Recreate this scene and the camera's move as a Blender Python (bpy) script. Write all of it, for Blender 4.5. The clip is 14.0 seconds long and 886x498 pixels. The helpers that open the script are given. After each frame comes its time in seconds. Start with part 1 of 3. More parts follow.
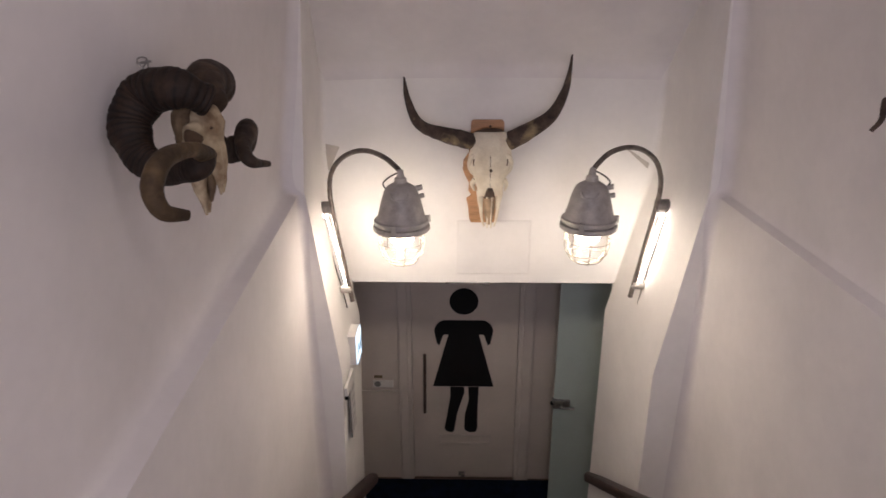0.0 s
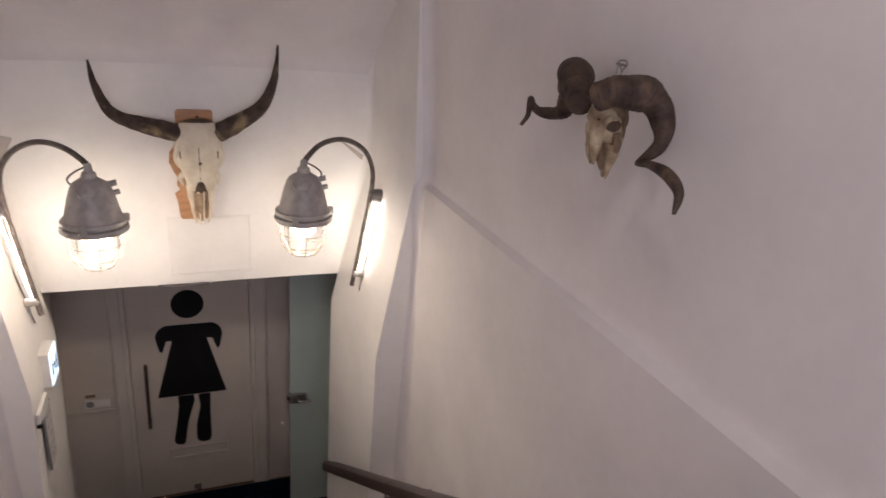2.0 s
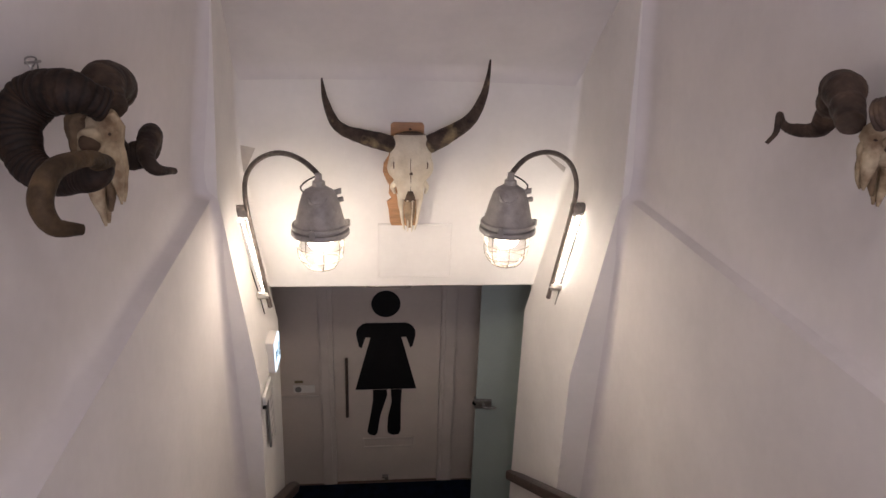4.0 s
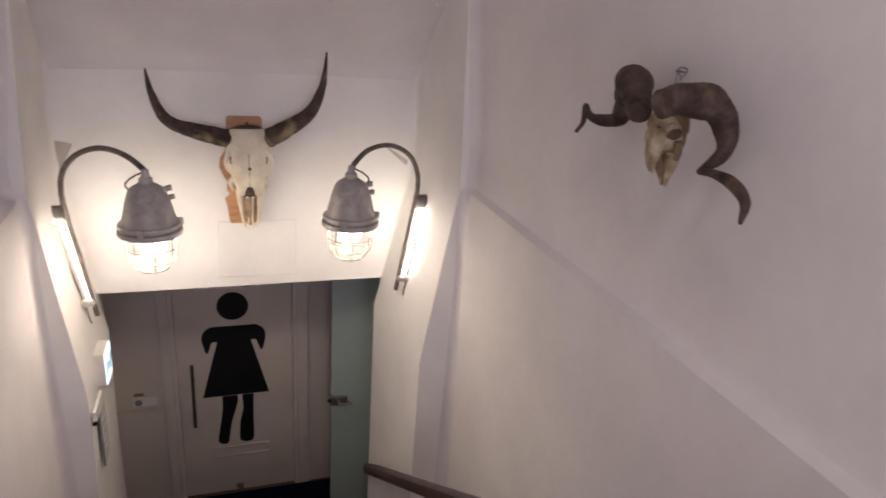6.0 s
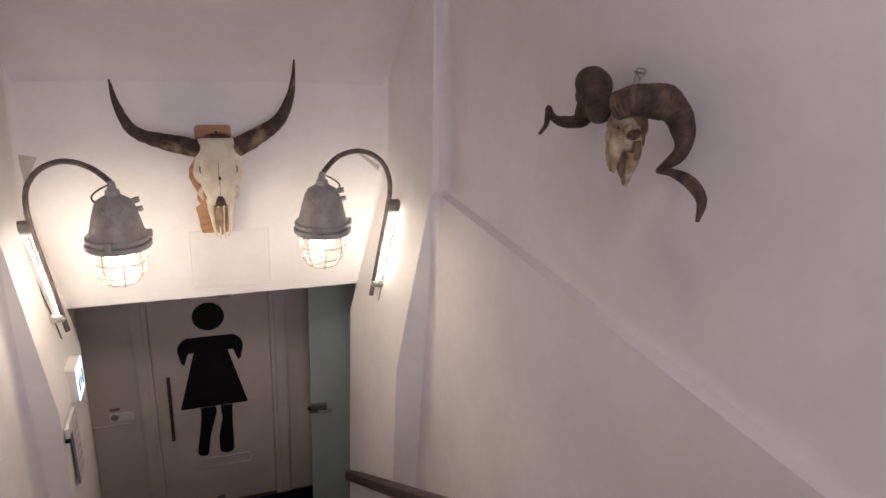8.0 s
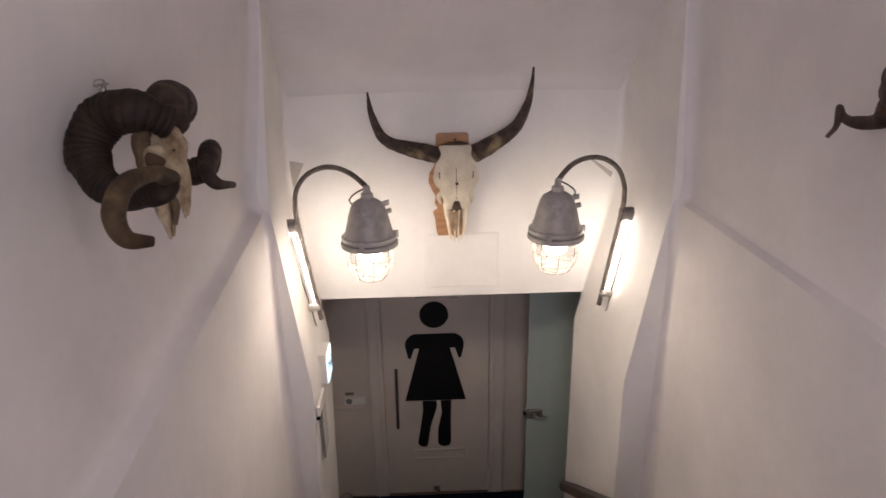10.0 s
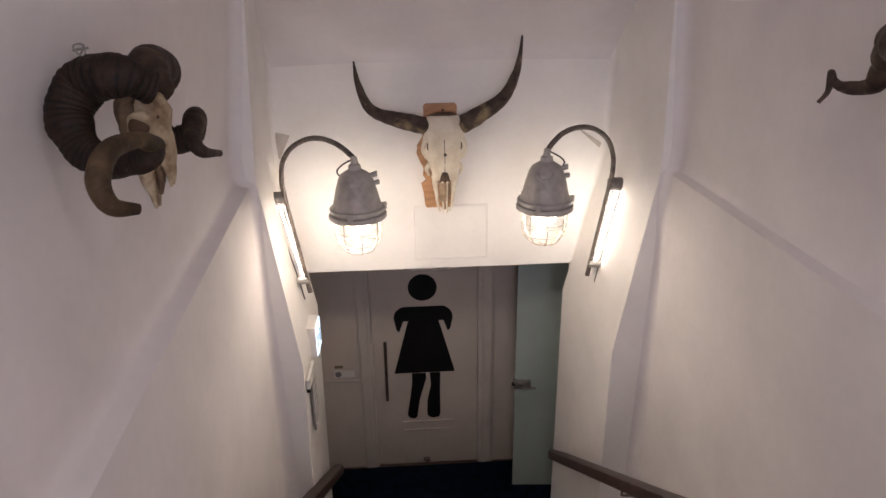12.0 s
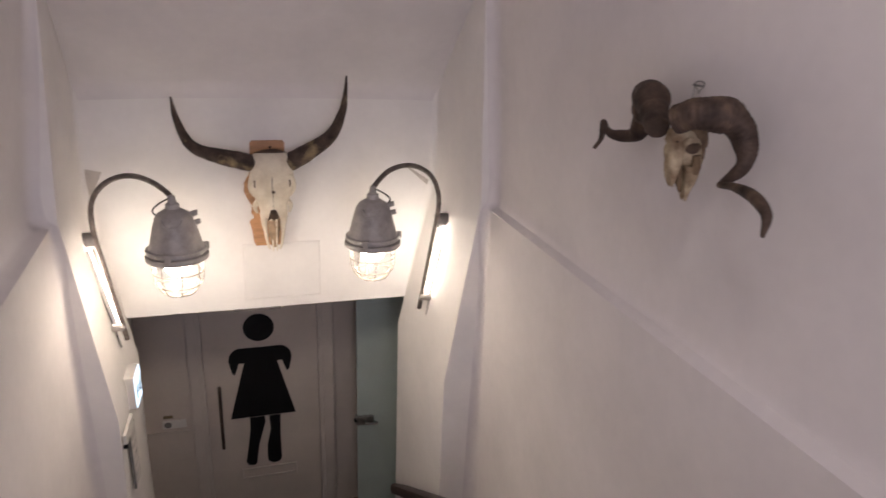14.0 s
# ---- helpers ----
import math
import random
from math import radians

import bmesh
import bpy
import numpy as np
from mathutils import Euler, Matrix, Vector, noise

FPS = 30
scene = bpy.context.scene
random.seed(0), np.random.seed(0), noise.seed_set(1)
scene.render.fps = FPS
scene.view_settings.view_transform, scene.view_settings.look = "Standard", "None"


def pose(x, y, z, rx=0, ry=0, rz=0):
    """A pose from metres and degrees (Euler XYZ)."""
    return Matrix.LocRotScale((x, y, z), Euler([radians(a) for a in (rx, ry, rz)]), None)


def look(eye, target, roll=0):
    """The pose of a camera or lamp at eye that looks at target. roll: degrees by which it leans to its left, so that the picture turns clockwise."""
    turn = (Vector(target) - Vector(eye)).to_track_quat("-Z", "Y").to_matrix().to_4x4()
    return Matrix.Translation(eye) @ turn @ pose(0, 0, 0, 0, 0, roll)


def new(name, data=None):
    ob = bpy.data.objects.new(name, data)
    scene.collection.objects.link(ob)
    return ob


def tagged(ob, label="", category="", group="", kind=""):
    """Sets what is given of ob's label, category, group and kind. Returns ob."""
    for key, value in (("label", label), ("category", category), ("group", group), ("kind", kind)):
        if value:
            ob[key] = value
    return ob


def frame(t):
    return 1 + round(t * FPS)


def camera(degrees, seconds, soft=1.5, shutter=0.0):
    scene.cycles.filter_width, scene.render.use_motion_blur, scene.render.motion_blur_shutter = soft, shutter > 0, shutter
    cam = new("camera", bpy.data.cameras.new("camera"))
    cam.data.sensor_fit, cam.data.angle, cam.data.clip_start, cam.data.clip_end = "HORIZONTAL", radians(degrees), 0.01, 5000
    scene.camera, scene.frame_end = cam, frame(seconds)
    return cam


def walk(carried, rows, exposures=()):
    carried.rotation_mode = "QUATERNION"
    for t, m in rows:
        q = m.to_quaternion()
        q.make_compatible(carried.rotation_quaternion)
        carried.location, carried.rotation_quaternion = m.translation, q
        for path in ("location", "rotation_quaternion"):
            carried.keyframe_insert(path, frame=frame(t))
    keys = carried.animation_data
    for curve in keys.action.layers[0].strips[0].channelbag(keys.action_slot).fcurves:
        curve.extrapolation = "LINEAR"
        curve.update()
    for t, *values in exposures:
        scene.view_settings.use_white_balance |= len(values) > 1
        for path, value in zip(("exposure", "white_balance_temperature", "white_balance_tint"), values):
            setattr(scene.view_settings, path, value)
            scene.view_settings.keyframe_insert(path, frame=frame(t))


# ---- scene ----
cam = camera(68.0, 14.0, soft=1.5, shutter=0.6)
PATH = [
    (0, (0.003, -0.422, 3.555), (-0.039, 1.452, 2.857), -0.2),
    (0.5, (0.013, -0.417, 3.56), (0.104, 1.454, 2.861), 1.0),
    (1, (0.056, -0.438, 3.579), (0.5, 1.383, 2.883), 3.3),
    (1.5, (0.114, -0.451, 3.562), (0.844, 1.279, 2.875), 5.8),
    (2, (0.13, -0.451, 3.555), (0.834, 1.29, 2.866), 4.6),
    (2.5, (0.082, -0.441, 3.579), (0.464, 1.396, 2.886), 2.5),
    (2.7, (0.043, -0.414, 3.597), (0.324, 1.434, 2.885), 2.4),
    (4.8, (-0.009, -0.4, 3.561), (0.176, 1.483, 2.913), 1.7),
    (5, (-0.02, -0.418, 3.572), (0.247, 1.463, 2.947), 1.8),
    (5.5, (0.026, -0.429, 3.572), (0.459, 1.416, 2.933), 2.5),
    (6, (0.077, -0.438, 3.561), (0.686, 1.34, 2.876), 4.0),
    (6.5, (0.104, -0.445, 3.56), (0.755, 1.318, 2.877), 3.7),
    (7, (0.098, -0.456, 3.567), (0.773, 1.304, 2.9), 3.0),
    (7.2, (0.111, -0.457, 3.57), (0.793, 1.303, 2.907), 2.9),
    (9.3, (0.056, -0.439, 3.568), (0.46, 1.388, 2.862), 2.2),
    (9.5, (0.036, -0.441, 3.572), (0.287, 1.424, 2.894), 1.0),
    (10, (-0.008, -0.409, 3.561), (0.053, 1.476, 2.896), -1.0),
    (10.5, (-0.014, -0.425, 3.574), (-0.007, 1.47, 2.934), -2.4),
    (11, (-0.02, -0.427, 3.566), (-0.043, 1.474, 2.947), -2.3),
    (11.5, (-0.022, -0.417, 3.56), (0.054, 1.465, 2.888), -0.1),
    (12, (-0.018, -0.402, 3.544), (0.081, 1.454, 2.806), -1.0),
    (12.5, (-0.005, -0.404, 3.561), (0.147, 1.474, 2.891), -0.2),
    (13, (0.028, -0.424, 3.574), (0.272, 1.446, 2.908), 0.5),
    (13.5, (0.046, -0.427, 3.57), (0.474, 1.411, 2.908), 1.9),
    (14, (0.081, -0.446, 3.57), (0.624, 1.369, 2.93), 2.0),
]
walk(cam, [(t, look(eye, target, roll)) for t, eye, target, roll in PATH], exposures=((0.0, 0.0), (14.0, 0.0)))

# ---- world, light ----
world = bpy.data.worlds.new("world")
scene.world = world
world.use_nodes = True
world.node_tree.nodes["Background"].inputs[0].default_value = (0.05, 0.05, 0.055, 1)
world.node_tree.nodes["Background"].inputs[1].default_value = 0.2

BULB_W, BULB_EAST_W = 100.0, 37.0
TUBE_W, TUBE_EAST_W = 95.0, 66.0


def area_lamp(name, m, sx, sy, power, colour):
    d = bpy.data.lights.new(name, "AREA")
    d.shape, d.size, d.size_y, d.energy, d.color = "RECTANGLE", sx, sy, power, colour
    ob = new(name, d)
    ob.matrix_world = m
    return ob


# light of the upper floor, coming in through the doorway at the head of the stairs
area_lamp("upper_floor_light", look((0.2, -3.42, 3.00), (0.2, 2.0, 2.95)), 1.3, 1.5, 35.0, (0.925, 0.90, 1.11))
# small ceiling light over the stairhead, above and behind the eye
area_lamp("stairhead_ceiling_light", look((0.25, -0.25, 4.57), (0.25, -0.05, 2.0)), 0.20, 0.20, 5.6, (1.0, 0.91, 0.90))

# ---- materials ----


def mat(name, colour, rough=0.6, metal=0.0, vary=0.12, scale=6.0, fine=60.0, bump=0.1, bump_scale=80.0, spec=0.5, tint=None, stretch=None):
    m = bpy.data.materials.new(name)
    m.use_nodes = True
    nt = m.node_tree
    b = nt.nodes["Principled BSDF"]
    co = nt.nodes.new("ShaderNodeTexCoord")
    mp = nt.nodes.new("ShaderNodeMapping")
    if stretch:
        mp.inputs["Scale"].default_value = stretch
    nt.links.new(co.outputs["Object"], mp.inputs[0])
    n1 = nt.nodes.new("ShaderNodeTexNoise")
    n1.inputs["Scale"].default_value, n1.inputs["Detail"].default_value = scale, 4
    n2 = nt.nodes.new("ShaderNodeTexNoise")
    n2.inputs["Scale"].default_value, n2.inputs["Detail"].default_value = fine, 3
    for n in (n1, n2):
        nt.links.new(mp.outputs[0], n.inputs["Vector"])
    r1 = nt.nodes.new("ShaderNodeMix")
    r1.data_type = "RGBA"
    lo = tint or tuple(c * (1 - 2.2 * vary) for c in colour)
    hi = tuple(min(1, c * (1 + 0.8 * vary)) for c in colour)
    r1.inputs["A"].default_value, r1.inputs["B"].default_value = (*lo, 1), (*hi, 1)
    ramp = nt.nodes.new("ShaderNodeMapRange")
    ramp.inputs["From Min"].default_value, ramp.inputs["From Max"].default_value = 0.3, 0.62
    nt.links.new(n1.outputs["Fac"], ramp.inputs["Value"])
    nt.links.new(ramp.outputs[0], r1.inputs["Factor"])
    r2 = nt.nodes.new("ShaderNodeMix")
    r2.data_type, r2.blend_type = "RGBA", "MULTIPLY"
    r2.inputs["Factor"].default_value = 0.6 * min(1, vary * 3)
    nt.links.new(r1.outputs["Result"], r2.inputs["A"])
    gr = nt.nodes.new("ShaderNodeMapRange")
    gr.inputs["From Min"].default_value, gr.inputs["From Max"].default_value = 0.3, 0.7
    gr.inputs["To Min"].default_value = 0.55
    nt.links.new(n2.outputs["Fac"], gr.inputs["Value"])
    nt.links.new(gr.outputs[0], r2.inputs["B"])
    nt.links.new(r2.outputs["Result"], b.inputs["Base Color"])
    b.inputs["Roughness"].default_value, b.inputs["Metallic"].default_value = rough, metal
    b.inputs["Specular IOR Level"].default_value = spec
    if bump:
        n3 = nt.nodes.new("ShaderNodeTexNoise")
        n3.inputs["Scale"].default_value, n3.inputs["Detail"].default_value = bump_scale, 5
        nt.links.new(mp.outputs[0], n3.inputs["Vector"])
        bm = nt.nodes.new("ShaderNodeBump")
        bm.inputs["Strength"].default_value, bm.inputs["Distance"].default_value = bump, 0.01
        nt.links.new(n3.outputs["Fac"], bm.inputs["Height"])
        nt.links.new(bm.outputs[0], b.inputs["Normal"])
    return m


def glow(name, colour, strength):
    m = bpy.data.materials.new(name)
    m.use_nodes = True
    b = m.node_tree.nodes["Principled BSDF"]
    b.inputs["Base Color"].default_value = (*colour, 1)
    b.inputs["Emission Color"].default_value = (*colour, 1)
    b.inputs["Emission Strength"].default_value = strength
    return m


def glass_mat(name, colour, rough, clear):
    m = bpy.data.materials.new(name)
    m.use_nodes = True
    nt = m.node_tree
    b = nt.nodes["Principled BSDF"]
    b.inputs["Base Color"].default_value = (*colour, 1)
    b.inputs["Roughness"].default_value = rough
    b.inputs["Transmission Weight"].default_value = clear
    b.inputs["IOR"].default_value = 1.3
    return m


PLASTER = mat("white_plaster", (0.80, 0.755, 0.735), 0.85, vary=0.035, scale=2.2, fine=25, bump=0.22, bump_scale=9, spec=0.25)
PLASTER_END = mat("white_plaster_smooth", (0.86, 0.825, 0.79), 0.8, vary=0.03, scale=3.0, fine=30, bump=0.12, bump_scale=14, spec=0.3)
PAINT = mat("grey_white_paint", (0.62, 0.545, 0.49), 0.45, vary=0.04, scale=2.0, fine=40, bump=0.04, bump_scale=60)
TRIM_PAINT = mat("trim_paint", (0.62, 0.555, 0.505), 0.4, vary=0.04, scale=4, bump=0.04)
CARPET = mat("navy_carpet", (0.0035, 0.0075, 0.021), 1.0, vary=0.25, scale=14, fine=300, bump=0.5, bump_scale=350, spec=0.1)
FLOORWOOD = mat("brown_floor", (0.16, 0.10, 0.07), 0.5, vary=0.2, scale=5, fine=40, bump=0.1, stretch=(1, 8, 1))
STEP = mat("stair_stone", (0.46, 0.42, 0.38), 0.6, vary=0.12, scale=5, bump=0.1)
RAILWOOD = mat("dark_rail_wood", (0.060, 0.033, 0.027), 0.4, vary=0.2, scale=6, fine=50, bump=0.08, stretch=(6, 1, 6))
IRON = mat("dark_pipe_paint", (0.15, 0.118, 0.102), 0.5, metal=0.2, vary=0.2, scale=30, bump=0.06)
CAST = mat("grey_cast_aluminium", (0.42, 0.39, 0.36), 0.42, metal=0.1, vary=0.10, scale=22, fine=120, bump=0.14, bump_scale=70)
WIRE = mat("galvanised_wire", (0.30, 0.26, 0.21), 0.45, metal=0.7, vary=0.15, scale=40, bump=0)
BLOCK = mat("dark_mount", (0.17, 0.15, 0.142), 0.6, vary=0.15, scale=30, bump=0.1)
CLAMP = mat("grey_clamp", (0.45, 0.41, 0.37), 0.5, vary=0.15, scale=40, bump=0.1)
# grey of the wedge shadows painted on the end wall
WEDGE_SHADE = mat("wedge_shadow_grey", (0.53, 0.48, 0.43), 0.8, vary=0.05, scale=20, bump=0.05)
CABLE = mat("dark_cable", (0.05, 0.045, 0.04), 0.6, vary=0.1, bump=0)
BULB = glow("lit_bulb", (1.0, 0.86, 0.73), BULB_W)
BULB_EAST = glow("lit_bulb_east", (1.0, 0.86, 0.73), BULB_EAST_W)
TUBE = glow("lit_tube", (1.0, 0.92, 0.80), TUBE_W)
TUBE_EAST = glow("lit_tube_east", (1.0, 0.92, 0.80), TUBE_EAST_W)
DOME = glass_mat("misted_dome_glass", (1, 1, 1), 0.14, 1.0)
FROST = mat("frosted_glass", (0.47, 0.54, 0.51), 0.35, vary=0.05, scale=2, fine=60, bump=0.02, spec=0.6)
STEEL = mat("brushed_steel", (0.42, 0.40, 0.38), 0.32, metal=0.9, vary=0.12, scale=30, bump=0.03)
BROWNMETAL = mat("bronze_pull", (0.13, 0.095, 0.075), 0.35, metal=0.6, vary=0.15, scale=20, bump=0.03)
BLACK = mat("matt_black_vinyl", (0.004, 0.0035, 0.004), 0.6, vary=0.1, scale=8, bump=0.0, spec=0.25)
ENAMEL = mat("white_enamel", (0.84, 0.82, 0.78), 0.3, vary=0.03, scale=20, bump=0)
WHITEPLASTIC = mat("white_plastic", (0.74, 0.71, 0.67), 0.4, vary=0.04, bump=0)
GREYPLASTIC = mat("grey_plastic", (0.20, 0.19, 0.18), 0.5, vary=0.05, bump=0)
GREYTEXT = mat("faded_print", (0.38, 0.36, 0.35), 0.7, vary=0.1, bump=0)
YELLOWLABEL = mat("dull_yellow_label", (0.20, 0.15, 0.08), 0.5, vary=0.1, bump=0)
PAPER = mat("paper", (0.66, 0.62, 0.60), 0.8, vary=0.05, scale=12, bump=0)
EXITGLOW = glow("lit_sign_face", (0.62, 0.80, 1.0), 1.9)
SIGNGREEN = mat("dark_sign_mark", (0.02, 0.06, 0.07), 0.5, vary=0.1, bump=0)
BONE = mat("old_bone", (0.74, 0.67, 0.54), 0.7, vary=0.10, scale=14, fine=90, bump=0.25, bump_scale=60, tint=(0.66, 0.57, 0.43))
PALATE = mat("tan_bone", (0.36, 0.25, 0.155), 0.8, vary=0.2, scale=30, fine=90, bump=0.25)
RAMBONE = mat("yellowed_bone", (0.45, 0.36, 0.235), 0.75, vary=0.18, scale=28, fine=110, bump=0.4, bump_scale=70, tint=(0.22, 0.14, 0.075))
# brown of stained bone, also used for the dark painted into eye holes
BONEDARK = mat("stained_shaded_bone", (0.11, 0.066, 0.038), 0.8, vary=0.2, scale=30, bump=0.2)
TANBONE = mat("brown_tan_bone", (0.175, 0.115, 0.062), 0.8, vary=0.2, scale=34, fine=110, bump=0.4, bump_scale=70, tint=(0.09, 0.054, 0.028))
HOLLOW = mat("dark_bone_cavity", (0.075, 0.045, 0.028), 0.9, vary=0.2, scale=30, bump=0.2)
PLAQUE = mat("orange_plywood", (0.52, 0.27, 0.125), 0.5, vary=0.16, scale=8, fine=60, bump=0.06, stretch=(1, 1, 6))


def horn_mat(name, dark, light, where, scale, crest_glint=0.0):
    """Horn with pale streaked patches."""
    m = mat(name, dark, 0.68, vary=0.3, scale=20, fine=120, bump=0.3, bump_scale=90, spec=0.28)
    nt = m.node_tree
    b = nt.nodes["Principled BSDF"]
    src = b.inputs["Base Color"].links[0].from_socket
    n = nt.nodes.new("ShaderNodeTexNoise")
    n.inputs["Scale"].default_value, n.inputs["Detail"].default_value = scale, 6
    co = nt.nodes.new("ShaderNodeTexCoord")
    nt.links.new(co.outputs["Object"], n.inputs["Vector"])
    r = nt.nodes.new("ShaderNodeMapRange")
    r.inputs["From Min"].default_value, r.inputs["From Max"].default_value = where, where + 0.14
    nt.links.new(n.outputs["Fac"], r.inputs["Value"])
    mx = nt.nodes.new("ShaderNodeMix")
    mx.data_type = "RGBA"
    mx.inputs["B"].default_value = (*light, 1)
    nt.links.new(src, mx.inputs["A"])
    nt.links.new(r.outputs[0], mx.inputs["Factor"])
    # crests of the ridges are paler, with the glints on them put into the colour
    geo = nt.nodes.new("ShaderNodeNewGeometry")
    crest = nt.nodes.new("ShaderNodeMapRange")
    crest.inputs["From Min"].default_value, crest.inputs["From Max"].default_value = 0.515, 0.58
    crest.inputs["To Max"].default_value = crest_glint
    nt.links.new(geo.outputs["Pointiness"], crest.inputs["Value"])
    glint = nt.nodes.new("ShaderNodeMix")
    glint.data_type = "RGBA"
    glint.inputs["B"].default_value = (*[c * 1.7 for c in light], 1)
    nt.links.new(mx.outputs["Result"], glint.inputs["A"])
    nt.links.new(crest.outputs[0], glint.inputs["Factor"])
    nt.links.new(glint.outputs["Result"], b.inputs["Base Color"])
    return m


BULLHORN = horn_mat("bull_horn", (0.080, 0.054, 0.042), (0.33, 0.25, 0.14), 0.52, 9.0)
RAMHORN = horn_mat("ram_horn", (0.010, 0.0054, 0.0038), (0.034, 0.018, 0.010), 0.57, 22.0, 0.75)
RAMHORN_MID = horn_mat("ram_horn_brown", (0.034, 0.021, 0.015), (0.075, 0.047, 0.030), 0.55, 20.0, 0.3)
RAMHORN_PALE = horn_mat("ram_horn_pale", (0.072, 0.044, 0.021), (0.115, 0.072, 0.034), 0.5, 16.0)
RAMHORN_GREY = horn_mat("ram_horn_grey", (0.082, 0.053, 0.040), (0.135, 0.090, 0.058), 0.56, 20.0, 0.12)

# ---- mesh helpers ----


def part(name, bm, material, parent=None, label="", smooth=None, bevel=0.0, segs=2):
    if bevel:
        bmesh.ops.bevel(bm, geom=[e for e in bm.edges if e.calc_face_angle(0) > 0.6], offset=bevel, segments=segs, profile=0.6, affect="EDGES", clamp_overlap=True)
    bmesh.ops.recalc_face_normals(bm, faces=bm.faces)
    if smooth is not None:
        for f in bm.faces:
            f.smooth = True
        for e in bm.edges:
            e.smooth = e.calc_face_angle(0) < radians(smooth)
    me = bpy.data.meshes.new(name)
    bm.to_mesh(me)
    bm.free()
    me.materials.append(material)
    ob = new(name, me)
    if parent:
        ob.parent = parent
    if label:
        ob["label"] = label
    return ob


def thing(name, label, category, at=(0, 0, 0), group="", kind=""):
    e = tagged(new(name), label, category, group, kind)
    e.location = at
    return e


def box(x0, y0, z0, x1, y1, z1, bm=None):
    bm = bm or bmesh.new()
    bmesh.ops.create_cube(bm, size=1, matrix=Matrix.Translation(((x0 + x1) / 2, (y0 + y1) / 2, (z0 + z1) / 2)) @ Matrix.Diagonal((x1 - x0, y1 - y0, z1 - z0, 1)))
    return bm


def rings(sections, closed=True, caps=True):
    """A skin over rings of equal counts of points."""
    bm = bmesh.new()
    vs = [[bm.verts.new(p) for p in ring] for ring in sections]
    n = len(vs[0])
    for a, b in zip(vs, vs[1:]):
        for i in range(n if closed else n - 1):
            bm.faces.new((a[i], a[(i + 1) % n], b[(i + 1) % n], b[i]))
    if caps:
        bm.faces.new(vs[0])
        bm.faces.new(vs[-1])
    return bm


def spline(points, steps):
    """Catmull-Rom through rows of numbers."""
    p = np.array(points, float)
    p = np.vstack([2 * p[0] - p[1], p, 2 * p[-1] - p[-2]])
    out = []
    for i in range(1, len(p) - 2):
        for k in range(steps):
            t = k / steps
            a, b, c, d = p[i - 1], p[i], p[i + 1], p[i + 2]
            out.append(0.5 * (2 * b + (c - a) * t + (2 * a - 5 * b + 4 * c - d) * t * t + (3 * b - a - 3 * c + d) * t ** 3))
    out.append(p[-2])
    return np.array(out)


def tube(points, radius=None, sides=10, steps=6, ridge=0.0, ridges=0.0, flat=1.0, rough=0.0, lump=0.0):
    """A tapered round bar along a spline; rows x, y, z (, r). ridge: depth of rings across it, ridges: how many."""
    rows = [(*p, radius) if radius else p for p in points]
    pts = spline(rows, steps) if steps > 1 else np.array(rows, float)
    secs, up = [], None
    for i, row in enumerate(pts):
        c = Vector(row[:3])
        t = (Vector(pts[min(i + 1, len(pts) - 1)][:3]) - Vector(pts[max(i - 1, 0)][:3])).normalized()
        if up is None:
            up = t.orthogonal().normalized()
        up = (up - t * up.dot(t)).normalized()
        side = t.cross(up)
        u = i / (len(pts) - 1)
        r = max(row[3], 0.001)
        if ridge:
            wave = u * ridges * math.tau + 1.6 * noise.noise(c * 18)
            r *= 1 + ridge * (2 * abs(math.sin(wave / 2)) ** 0.7 - 1) * (0.75 + 0.6 * noise.noise(c * 24 + Vector((3, 0, 0)))) * (1 - u) ** 0.5
        if lump:
            r *= 1 + lump * noise.noise(c * 22 + Vector((0, 5, 0)))
        ring = []
        for k in range(sides):
            a = k / sides * math.tau
            q = r * (1 + rough * noise.noise(c * 30 + Vector((math.cos(a), math.sin(a), 0))))
            ring.append(c + up * (math.cos(a) * q) + side * (math.sin(a) * q * flat))
        secs.append(ring)
    return rings(secs)


def lathe(profile, sides=28, centre=(0, 0, 0), caps=False):
    """Rows of r, z turned round z."""
    return rings([[(centre[0] + r * math.cos(k / sides * math.tau), centre[1] + r * math.sin(k / sides * math.tau), centre[2] + z) for k in range(sides)] for r, z in profile], caps=caps)


def prism(outline, y0, y1):
    """An outline in x, z given thickness along y."""
    return rings([[(x, y0, z) for x, z in outline], [(x, y1, z) for x, z in outline]])


def arc(cx, cz, r, a0, a1, n, rz=None):
    return [(cx + r * math.cos(radians(a0 + (a1 - a0) * i / n)), cz + (rz or r) * math.sin(radians(a0 + (a1 - a0) * i / n))) for i in range(n + 1)]


def join(*bms):
    """Several bmeshes as one."""
    out = bmesh.new()
    for b in bms:
        me = bpy.data.meshes.new("joined")
        b.to_mesh(me)
        b.free()
        out.from_mesh(me)
        bpy.data.meshes.remove(me)
    return out


# ---- the stairwell ----
XL, XR = -0.678, 1.106          # side walls of the upper flight
Y_ARRIS, Y_END, Y_DOOR = 2.28, 2.934, 3.86
Z_LINTEL = 2.105
Z_CREASE = 2.80
LANDING = 2.16


def structure(name, bm, material, label, category="wall", bevel=0.0, smooth=None):
    ob = part(name, bm, material, None, "", smooth, bevel)
    return tagged(ob, label, category, kind="structure")


